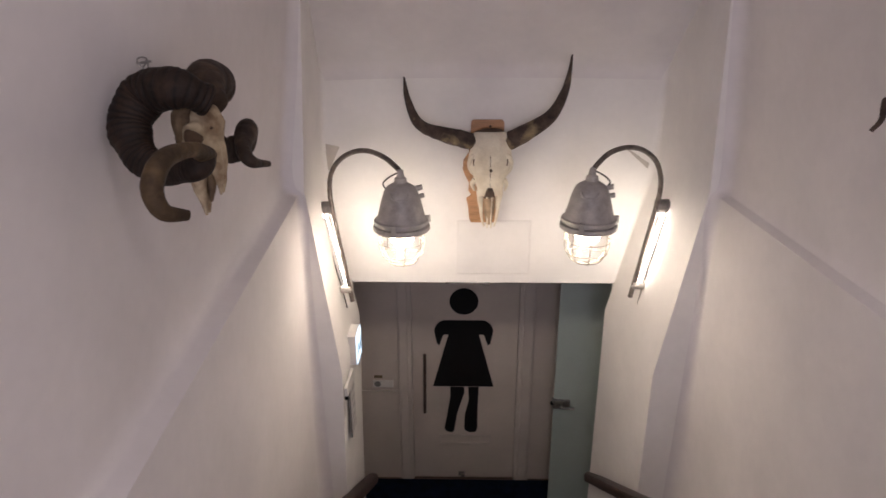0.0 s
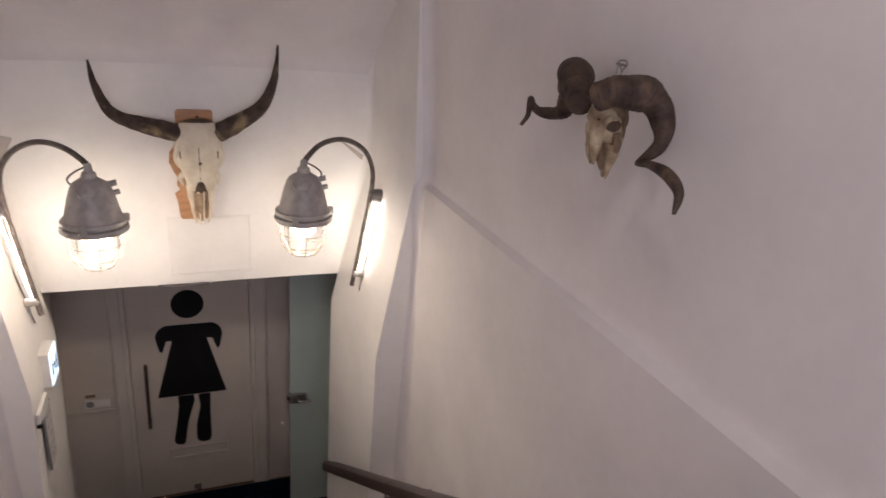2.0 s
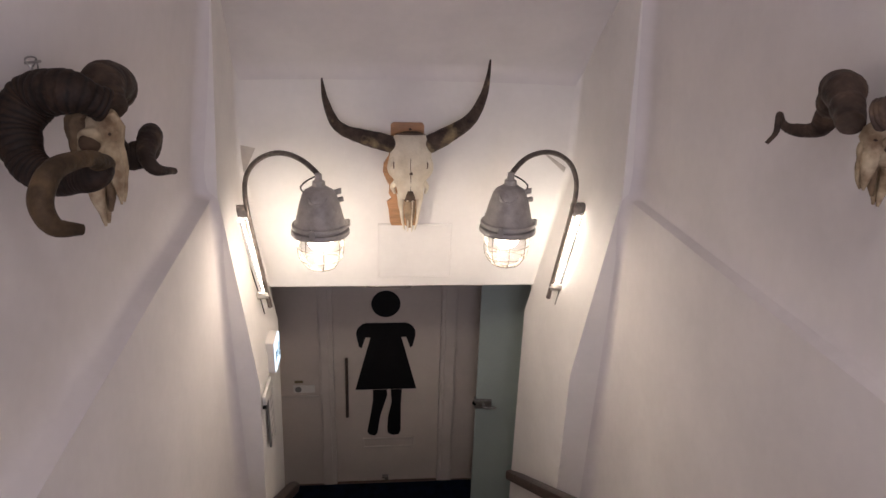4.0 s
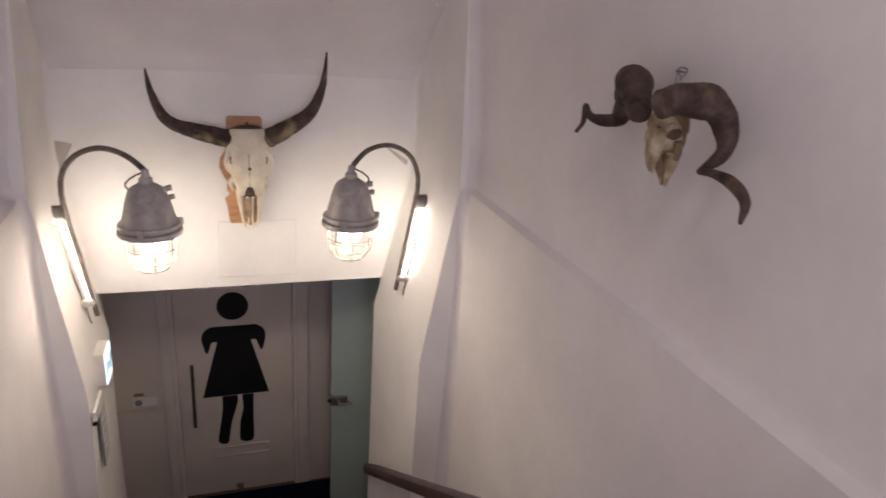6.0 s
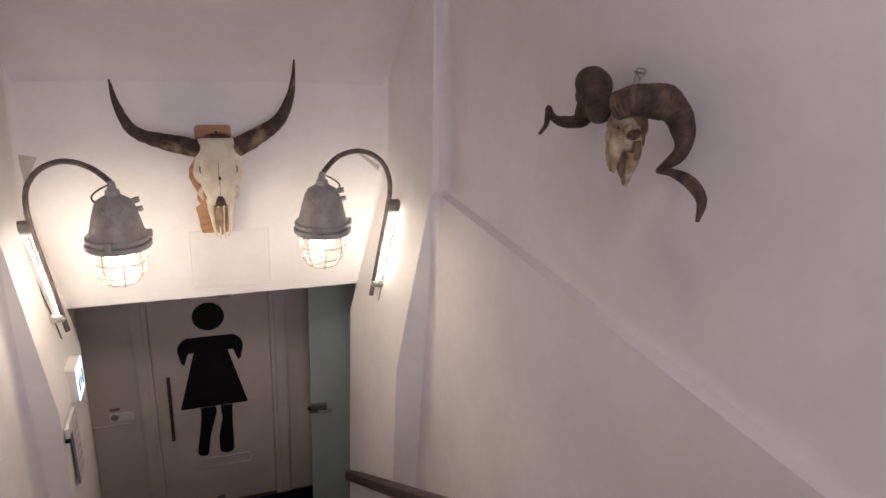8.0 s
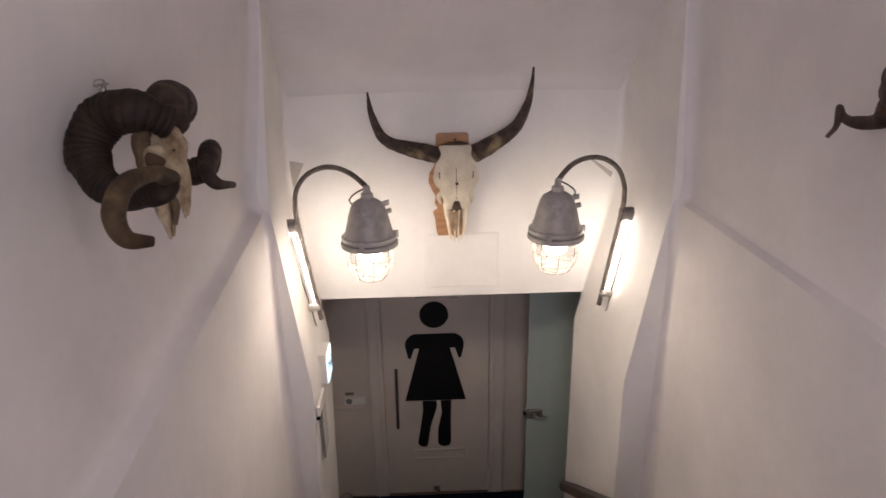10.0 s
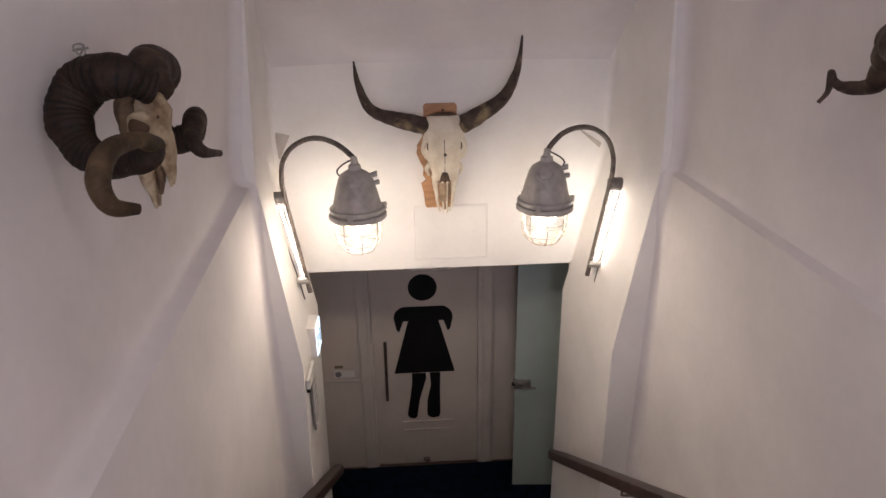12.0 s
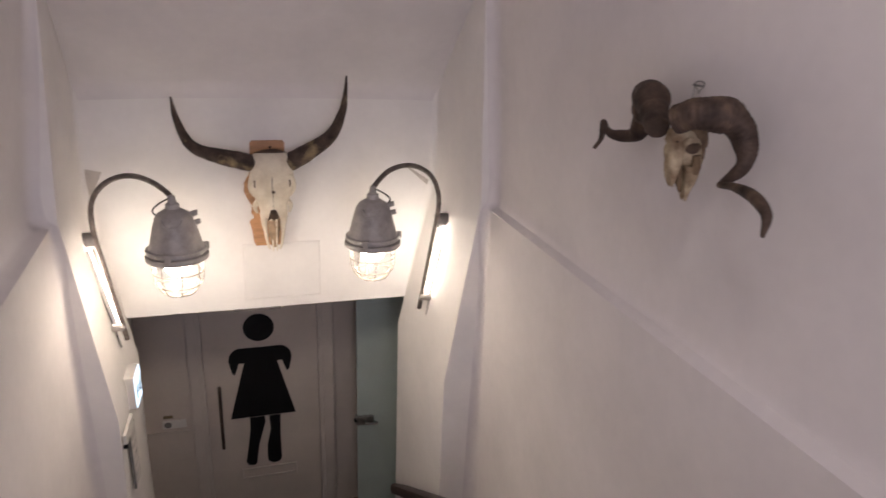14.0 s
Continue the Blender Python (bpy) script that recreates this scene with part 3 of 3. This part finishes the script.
LAMP_L, LAMP_R = (-0.243, 2.35, 2.632), (0.585, 2.35, 2.642)
caged_lamp(BULB).matrix_world = pose(*LAMP_L, 0, 0, 0)
caged_lamp(BULB_EAST).matrix_world = pose(*LAMP_R, 0, 0, -14)
NECK_L = [(-0.245, 2.36, 2.872), (-0.267, 2.395, 2.890), (-0.320, 2.44, 2.921), (-0.388, 2.485, 2.938), (-0.458, 2.53, 2.929), (-0.533, 2.575, 2.888), (-0.590, 2.62, 2.818), (-0.608, 2.62, 2.740)]
NECK_R = [(0.586, 2.36, 2.870), (0.610, 2.395, 2.899), (0.674, 2.44, 2.943), (0.758, 2.485, 2.957), (0.841, 2.53, 2.936), (0.916, 2.575, 2.879), (0.962, 2.62, 2.793), (0.967, 2.62, 2.716)]
lamp_arm(-1, LAMP_L, NECK_L, (-0.602, 2.62, 2.621), (-0.528, 2.62, 2.136), (-0.672, 2.62, 2.621), (-0.585, 2.62, 2.20))
lamp_arm(1, LAMP_R, NECK_R, (0.957, 2.62, 2.638), (0.878, 2.62, 2.168), (1.034, 2.62, 2.638), (0.948, 2.62, 2.23))


# ---- bull skull ----
def skull_skin(rows, n=20, power=2.4, rough=0.0):
    """A skin over rows of (x, y, z, half width, half depth, squash of the front)."""
    secs = []
    for x, y, z, w, d, s in rows:
        ring = []
        for k in range(n):
            a = k / n * math.tau
            c, sn = math.cos(a), math.sin(a)
            px = math.copysign(abs(c) ** (2 / power), c) * w
            py = math.copysign(abs(sn) ** (2 / power), sn) * d
            if py < 0:
                py *= s
            q = Vector((x + px, y + py, z))
            q += Vector((noise.noise(q * 22), noise.noise(q * 22 + Vector((9, 0, 0))), 0)) * rough
            ring.append(q)
        secs.append(ring)
    return rings(secs)


def bull_skull():
    """Facing the stairs from the end wall; origin at the plaque's top on the wall, x along the wall, y into it."""
    B = thing("bull_skull", "bleached longhorn bull skull with dark horns on a wooden plaque", "skull", (0.170, Y_END, 2.80))
    # plaque of scalloped plywood
    half = [(0.076, 0.208), (0.088, 0.196), (0.088, 0.10), (0.097, 0.04), (0.124, 0.0), (0.128, -0.045), (0.112, -0.085), (0.094, -0.12), (0.098, -0.16), (0.082, -0.185), (0.108, -0.205), (0.098, -0.25), (0.092, -0.315), (0.082, -0.335)]
    left = [(-x, z) for x, z in half][::-1]
    out = [(x - 0.010, z) for x, z in left] + [(x * (0.80 if z > 0.06 else 0.50), z) for x, z in half]
    part("plaque", prism(out, -0.020, -0.001), PLAQUE, B, "orange varnished plywood plaque", bevel=0.003)
    part("screw", lathe([(0.0, 0.003), (0.006, 0.002), (0.007, 0.0)], 12), BONEDARK, B).matrix_local = pose(0.0, -0.021, 0.175, 90, 0, 0)
    rows = [(0, -0.060, 0.158, 0.074, 0.030, 1.0), (0, -0.068, 0.140, 0.096, 0.042, 0.9), (0, -0.074, 0.105, 0.100, 0.050, 0.85), (0, -0.078, 0.06, 0.103, 0.055, 0.8), (0, -0.080, 0.02, 0.112, 0.055, 0.75), (0, -0.080, -0.015, 0.110, 0.052, 0.75), (0, -0.080, -0.05, 0.092, 0.050, 0.8), (0, -0.080, -0.09, 0.073, 0.048, 0.85), (0, -0.080, -0.13, 0.067, 0.044, 0.85), (0, -0.078, -0.165, 0.060, 0.040, 0.8)]
    cr = part("cranium", skull_skin(rows, 28, 2.5, 0.006), BONE, B, smooth=50)
    # nasal and premaxillary prongs
    for s in (-1, 1):
        part("jaw_prong", tube([(s * 0.046, -0.075, -0.145, 0.024), (s * 0.047, -0.078, -0.19, 0.016), (s * 0.043, -0.080, -0.24, 0.010), (s * 0.036, -0.080, -0.30, 0.007), (s * 0.026, -0.078, -0.338, 0.004)], None, 10, 5, rough=0.2), BONE, cr, smooth=60)
        part("nasal_prong", tube([(s * 0.014, -0.096, -0.15, 0.010), (s * 0.010, -0.098, -0.20, 0.006), (s * 0.009, -0.094, -0.27, 0.005), (s * 0.010, -0.088, -0.345, 0.003)], None, 8, 4, rough=0.2), BONE, cr, smooth=60)
        part("brow_ridge", tube([(s * 0.070, -0.100, 0.055, 0.010), (s * 0.094, -0.100, 0.035, 0.014), (s * 0.104, -0.088, -0.005, 0.013), (s * 0.094, -0.085, -0.04, 0.010), (s * 0.080, -0.090, -0.06, 0.006)], None, 10, 5, rough=0.2), BONE, cr, smooth=60)
        bm = bmesh.new()
        bmesh.ops.create_uvsphere(bm, u_segments=16, v_segments=10, radius=1, matrix=Matrix.Translation((s * 0.104, -0.082, 0.012)) @ Matrix.Diagonal((0.008, 0.016, 0.026, 1)))
        part("eye_socket", bm, HOLLOW, cr, "dark hollow eye socket", smooth=80)
        # dark dashes for the eye holes, their shade put into the colour
        part("eye_hole_dash", tube([(s * 0.084, -0.116, 0.030), (s * 0.085, -0.117, 0.012), (s * 0.083, -0.116, -0.004)], 0.003, 6, 3), BONEDARK, cr)
        part("cheek_flare", tube([(s * 0.072, -0.060, -0.09, 0.016), (s * 0.088, -0.055, -0.115, 0.012), (s * 0.078, -0.058, -0.15, 0.006)], None, 8, 4, rough=0.3), BONE, cr, smooth=60)
    bm = bmesh.new()
    bmesh.ops.create_uvsphere(bm, u_segments=12, v_segments=8, radius=1, matrix=Matrix.Translation((0.002, -0.118, -0.030)) @ Matrix.Diagonal((0.0095, 0.005, 0.009, 1)))
    part("forehead_hole", bm, HOLLOW, cr, "small dark hole", smooth=80)
    part("suture", tube([(0.0, -0.1165, 0.09), (0.001, -0.1195, 0.06), (-0.001, -0.1205, 0.02), (0.001, -0.1205, -0.06), (0.0, -0.1195, -0.12)], 0.0016, 6, 4), BONEDARK, cr)
    part("nasal_opening", prism([(-0.021, -0.142), (-0.012, -0.120), (0.012, -0.120), (0.021, -0.142), (0.027, -0.172), (0.014, -0.165), (0.0, -0.176), (-0.014, -0.165), (-0.027, -0.172)], -0.121, -0.075), HOLLOW, cr, "dark nasal opening", bevel=0.004)
    part("palate", tube([(0.0, -0.078, -0.18, 0.034), (0.0, -0.076, -0.25, 0.032), (0.0, -0.072, -0.325, 0.016)], None, 12, 4, flat=0.8), PALATE, cr, "brown stained palate", smooth=60)
    part("poll", tube([(-0.075, -0.062, 0.150, 0.010), (-0.03, -0.070, 0.160, 0.014), (0.03, -0.070, 0.160, 0.014), (0.075, -0.062, 0.146, 0.010)], None, 12, 5, rough=0.25), BONEDARK, cr, "brown hairy poll", smooth=60)
    hl = [(-0.086, -0.060, 0.104, 0.041), (-0.118, -0.074, 0.116, 0.044), (-0.207, -0.094, 0.142, 0.039), (-0.312, -0.134, 0.181, 0.030), (-0.367, -0.169, 0.232, 0.024), (-0.402, -0.224, 0.341, 0.015), (-0.411, -0.284, 0.445, 0.004)]
    hr = [(0.086, -0.060, 0.104, 0.041), (0.112, -0.074, 0.120, 0.044), (0.191, -0.094, 0.168, 0.041), (0.288, -0.134, 0.247, 0.031), (0.337, -0.184, 0.361, 0.020), (0.351, -0.212, 0.455, 0.011), (0.355, -0.234, 0.539, 0.004)]
    for h in (hl, hr):
        part("horn", tube(h, None, 16, 10, rough=0.10), BULLHORN, B, "dark brown horn with pale streaks", smooth=60)
    return B


bull_skull()
# dark strip under the lintel's edge
st = thing("lintel_strip", "thin dark strip fixed along the lintel edge", "strip", (0, Y_END, Z_LINTEL))
part("strip_bar", box(-0.06, -0.003, -0.007, 0.19, 0.03, -0.001), BLOCK, st, bevel=0.001, segs=1)
part("strip_end", box(0.12, -0.005, -0.011, 0.185, 0.02, -0.0072), BLOCK, st, bevel=0.001, segs=1)
# thin grey wedges on the end wall, painted shadows behind the two pipes
for outline in ([(-0.681, 2.884), (-0.606, 2.866), (-0.664, 2.745), (-0.672, 2.745)], [(0.876, 2.862), (0.996, 2.782), (0.988, 2.755), (0.876, 2.852)]):
    wedge = part("wedge_shadow", prism(outline, -0.0032, -0.0002), WEDGE_SHADE, None)
    wedge.location = (0, Y_END, 0)
    tagged(wedge, "thin grey wedge painting a shadow on the wall behind the pipe", "plate", "grey wedge plates")
# flush hatch in the plaster under the skull
h = thing("wall_hatch", "flush painted access hatch in the end wall", "hatch", (0, Y_END, 0))
for b in (box(0.004, -0.0029, 2.157, 0.403, 0.01, 2.164), box(0.004, -0.0029, 2.463, 0.403, 0.01, 2.470), box(0.004, -0.0029, 2.1642, 0.011, 0.01, 2.4628), box(0.396, -0.0029, 2.1642, 0.403, 0.01, 2.4628)):
    part("hatch_edging", b, PLASTER_END, h, bevel=0.002, segs=1)
part("hatch_panel", box(0.012, -0.0022, 2.165, 0.395, 0.01, 2.462), PLASTER_END, h, bevel=0.003)


# ---- ram skulls ----
def ram_skull(name, label, near, far, skull, wall_x, out, base_y, base_z, m_near, m_tip, m_far):
    """out: +1 where the room lies at larger x. Rows of distance from the wall, place along it, height, radius."""
    R = thing(name, label, "skull", (wall_x, base_y, base_z), group="ram skulls on the stair walls")

    def place(row):
        return (out * row[0], *row[1:])

    u0, v0, w0, size, thin, lean = skull

    def bone(bm):
        for v in bm.verts:
            e = out * (u0 - 0.076)
            v.co.x = e + (v.co.x - e) * thin + out * lean * (v.co.z - w0 + 0.01)
        bmesh.ops.scale(bm, vec=(size, size, size), space=Matrix.Translation((-out * (u0 - 0.05), -v0, -w0)), verts=bm.verts)
        return bm

    # cranium, muzzle leaning towards the wall
    secs = []
    for t, half, deep in ((0.0, 0.026, 0.024), (0.06, 0.042, 0.042), (0.18, 0.047, 0.060), (0.30, 0.045, 0.060), (0.40, 0.038, 0.050), (0.48, 0.032, 0.040), (0.56, 0.024, 0.028), (0.62, 0.010, 0.012)):
        c = Vector((u0 - 0.066 - 0.044 * t, v0, w0 + 0.055 - 0.255 * t))
        ring = []
        for k in range(20):
            a = k / 20 * math.tau
            q = c + Vector((math.sin(a) * deep, math.cos(a) * half, 0.10 * math.sin(a) * deep))
            q += Vector((noise.noise(q * 25), noise.noise(q * 25 + Vector((7, 0, 0))), noise.noise(q * 25 + Vector((0, 7, 0))))) * 0.010
            ring.append((out * q.x, q.y, q.z))
        secs.append(ring)
    cr = part("cranium", bone(rings(secs)), RAMBONE, R, smooth=55)
    for s in (-1, 1):
        c = Vector((u0 - 0.076, v0 + s * 0.043, w0 - 0.002))
        ringp = []
        for k in range(13):
            a = radians(-25 + 190 * k / 12)
            ringp.append((out * (c.x + 0.027 * math.cos(a)), c.y + s * (-0.002 + 0.009 * math.sin(a)), c.z + 0.023 * math.sin(a)))
        part("orbit_rim", bone(tube([(*p, 0.003 + 0.0055 * math.sin(math.pi * k / 12)) for k, p in enumerate(ringp)], None, 8, 2, rough=0.9)), RAMBONE, cr, smooth=60)
        bm = bmesh.new()
        bmesh.ops.create_uvsphere(bm, u_segments=16, v_segments=10, radius=1, matrix=Matrix.Translation((out * c.x, c.y - s * 0.003, c.z - 0.002)) @ Matrix.Diagonal((0.028, 0.010, 0.024, 1)))
        part("eye_socket", bone(bm), BONEDARK, cr, "brown hollow eye socket", smooth=80)
        # temple brown is stain, and on the east skull also shade put into colour
        part("temple", bone(tube([(out * (u0 - 0.085), v0 + s * 0.034, w0 + 0.055, 0.006), (out * (u0 - 0.112), v0 + s * 0.034, w0 + 0.036, 0.014), (out * (u0 - 0.116), v0 + s * 0.034, w0 + 0.0, 0.012), (out * (u0 - 0.115), v0 + s * 0.034, w0 - 0.045, 0.004)], None, 10, 4, rough=0.5)), TANBONE, cr, "brown temple bone, stain with shade painted in", smooth=60)
        bm = bmesh.new()
        bmesh.ops.create_icosphere(bm, subdivisions=3, radius=1, matrix=Matrix.Translation((out * (u0 - 0.108), v0 + s * 0.028, w0 + 0.022)) @ Matrix.Diagonal((0.032, 0.016, 0.044, 1)))
        for v in bm.verts:
            v.co += Vector((noise.noise(v.co * 45), noise.noise(v.co * 45 + Vector((4, 0, 0))), noise.noise(v.co * 45 + Vector((0, 4, 0))))) * 0.007
        part("temple_wall", bone(bm), TANBONE, cr, "brown side of the braincase, stain with shade painted in", smooth=60)
        bm = bmesh.new()
        bmesh.ops.create_uvsphere(bm, u_segments=10, v_segments=6, radius=1, matrix=Matrix.Translation((out * (u0 - 0.032), v0 + s * 0.030, w0 + 0.012)) @ Matrix.Diagonal((0.005, 0.006, 0.004, 1)))
        part("brow_hole", bone(bm), HOLLOW, cr, "small dark hole in the brow", smooth=80)
        part("cheek_bone", bone(tube([(out * (u0 - 0.088), v0 + s * 0.044, w0 - 0.030, 0.012), (out * (u0 - 0.090), v0 + s * 0.040, w0 - 0.065, 0.013), (out * (u0 - 0.080), v0 + s * 0.030, w0 - 0.105, 0.008)], None, 10, 4, rough=0.5)), TANBONE, cr, smooth=60)
        part("nasal_plate", bone(tube([(out * (u0 - 0.045), v0 + s * 0.014, w0 - 0.010, 0.024), (out * (u0 - 0.032), v0 + s * 0.014, w0 - 0.060, 0.020), (out * (u0 - 0.024), v0 + s * 0.012, w0 - 0.105, 0.012), (out * (u0 - 0.022), v0 + s * 0.008, w0 - 0.142, 0.003)], None, 10, 5, rough=0.3)), RAMBONE, cr, smooth=60)
        part("jaw_plate", bone(tube([(out * (u0 - 0.085), v0 + s * 0.020, w0 - 0.070, 0.026), (out * (u0 - 0.080), v0 + s * 0.019, w0 - 0.115, 0.019), (out * (u0 - 0.070), v0 + s * 0.014, w0 - 0.155, 0.011), (out * (u0 - 0.066), v0 + s * 0.009, w0 - 0.190, 0.004)], None, 10, 5, rough=0.3)), RAMBONE, cr, smooth=60)
    part("nasal_opening", bone(tube([(out * (u0 - 0.055), v0, w0 - 0.080, 0.012), (out * (u0 - 0.050), v0, w0 - 0.120, 0.012), (out * (u0 - 0.054), v0, w0 - 0.160, 0.005)], None, 8, 4)), TANBONE, cr, "brown nasal opening", smooth=60)
    near_p, far_p = [place(r) for r in near], [place(r) for r in far]
    cut = 9 if len(near_p) > 10 else 6
    part("horn", tube(near_p[:cut], None, 20, 40, ridge=0.042, ridges=4.6 * cut, rough=0.10, lump=0.20), m_near, R, "dark ridged horn curling round", smooth=70)
    part("horn_tip", tube(near_p[cut - 1:], None, 16, 14, ridge=0.012, ridges=14, rough=0.06), m_tip, R, "paler smooth end of the horn", smooth=70)
    part("horn", tube(far_p, None, 20, 30, ridge=0.042, ridges=34, rough=0.10, lump=0.24), m_far, R, "dark ridged horn curling round", smooth=70)
    return R


LN = [(0.2, -0.046, 0.081, 0.028), (0.16, -0.074, 0.108, 0.034), (0.085, -0.049, 0.096, 0.042), (0.055, -0.073, 0.046, 0.038), (0.076, -0.104, -0.006, 0.033), (0.12, -0.125, -0.031, 0.03), (0.175, -0.141, -0.027, 0.03), (0.208, -0.151, -0.02, 0.027), (0.218, -0.133, -0.007, 0.019), (0.22, -0.201, 0.02, 0.014), (0.205, -0.28, 0.021, 0.017), (0.196, -0.319, -0.015, 0.018), (0.208, -0.319, -0.056, 0.015), (0.235, -0.29, -0.072, 0.009)]
LF = [(0.19, -0.0, 0.069, 0.031), (0.165, 0.042, 0.109, 0.039), (0.14, 0.167, 0.089, 0.043), (0.11, 0.162, 0.021, 0.026), (0.145, 0.146, -0.051, 0.026), (0.185, 0.169, -0.048, 0.029), (0.2, 0.17, -0.013, 0.027), (0.212, 0.093, -0.038, 0.017), (0.235, 0.07, -0.063, 0.012), (0.25, 0.143, -0.085, 0.008)]
RN = [(0.165, -0.141, 0.062, 0.031), (0.14, -0.181, 0.079, 0.036), (0.08, -0.205, 0.074, 0.034), (0.05, -0.224, 0.027, 0.025), (0.06, -0.241, -0.021, 0.016), (0.085, -0.212, -0.065, 0.007), (0.095, -0.267, -0.056, 0.009), (0.11, -0.34, -0.057, 0.013), (0.125, -0.397, -0.077, 0.01), (0.145, -0.419, -0.111, 0.004)]
RF = [(0.16, -0.076, 0.034, 0.025), (0.11, 0.042, 0.09, 0.039), (0.06, 0.127, 0.049, 0.036), (0.05, 0.175, -0.017, 0.021), (0.08, 0.226, -0.03, 0.013), (0.1, 0.246, -0.018, 0.01), (0.12, 0.231, 0.004, 0.008), (0.135, 0.206, -0.033, 0.007), (0.15, 0.212, -0.062, 0.005)]
ram_skull("ram_skull", "ram skull with thick dark curling horns wired to the wall", LN, LF, (0.235, -0.005, 0.017, 0.92, 0.80, 0.08), XL, 1, 0.90, 3.30, RAMHORN, RAMHORN_PALE, RAMHORN_MID)
ram_skull("ram_skull", "smaller ram skull with open twisted brown horns on the wall", RN, RF, (0.172, -0.104, 0.004, 0.68, 1.08, 0.20), XR, -1, 0.90, 3.34, RAMHORN_GREY, RAMHORN_GREY, RAMHORN_GREY)


def wire_hook(at, out):
    w = thing("wire_hook", "twisted wire loop hook on a wall nail", "hook", at, group="wire hooks above the ram skulls")
    loop = [(out * (0.012 + 0.006 * math.sin(a * 2)), 0.012 * math.cos(a), 0.014 * math.sin(a)) for a in [k * math.tau / 12 for k in range(14)]]
    part("loop", tube(loop + [(out * 0.02, 0.012, -0.03), (out * 0.05, 0.008, -0.045)], 0.0017, 6, 3), STEEL, w, smooth=60)
    part("nail", tube([(0, 0, 0.002), (out * 0.03, 0, 0.006)], 0.0025, 8, 1), STEEL, w, smooth=60)


wire_hook((XL + 0.03, 0.945, 3.443), 1)
wire_hook((XR, 0.90, 3.456), -1)


# ---- signs on the passage's west wall ----
def exit_sign():
    s = thing("exit_sign", "lit white emergency exit sign box on the passage wall", "sign", (-0.536, 2.61, 1.895))
    part("housing", box(-0.02, -0.075, -0.085, 0.027, 0.075, 0.080), WHITEPLASTIC, s, bevel=0.004)
    part("face", box(0.027, -0.071, -0.080, 0.031, 0.071, 0.075), EXITGLOW, s, "glowing bluish white face")
    for y0, y1, z0, z1 in ((-0.055, -0.03, -0.045, 0.025), (-0.012, 0.012, -0.03, 0.01), (0.03, 0.055, -0.05, 0.03)):
        part("mark", box(0.0312, y0, z0, 0.0322, y1, z1), SIGNGREEN, s)
    n = thing("notice", "narrow grey framed notice on the wall under the exit sign", "notice", (-0.536, 2.45, 1.62))
    part("surround", box(0.001, -0.06, -0.15, 0.010, 0.07, 0.15), GREYPLASTIC, n, bevel=0.003)
    part("sheet", box(0.0102, -0.050, -0.14, 0.0112, 0.06, 0.14), PAPER, n)
    for i in range(5):
        part("text_bar", box(0.0114, -0.035, 0.10 - i * 0.05, 0.0122, 0.045, 0.108 - i * 0.05), GREYTEXT, n)
    c = thing("notice_card", "small white card clipped to the edge of the wall", "card", (-0.536, 2.38, 1.79))
    part("card", box(0.001, -0.085, -0.018, 0.016, 0.10, 0.035), WHITEPLASTIC, c, bevel=0.001, segs=1)
    part("clip", box(0.001, -0.096, -0.024, 0.018, -0.080, -0.010), BLACK, c)


exit_sign()
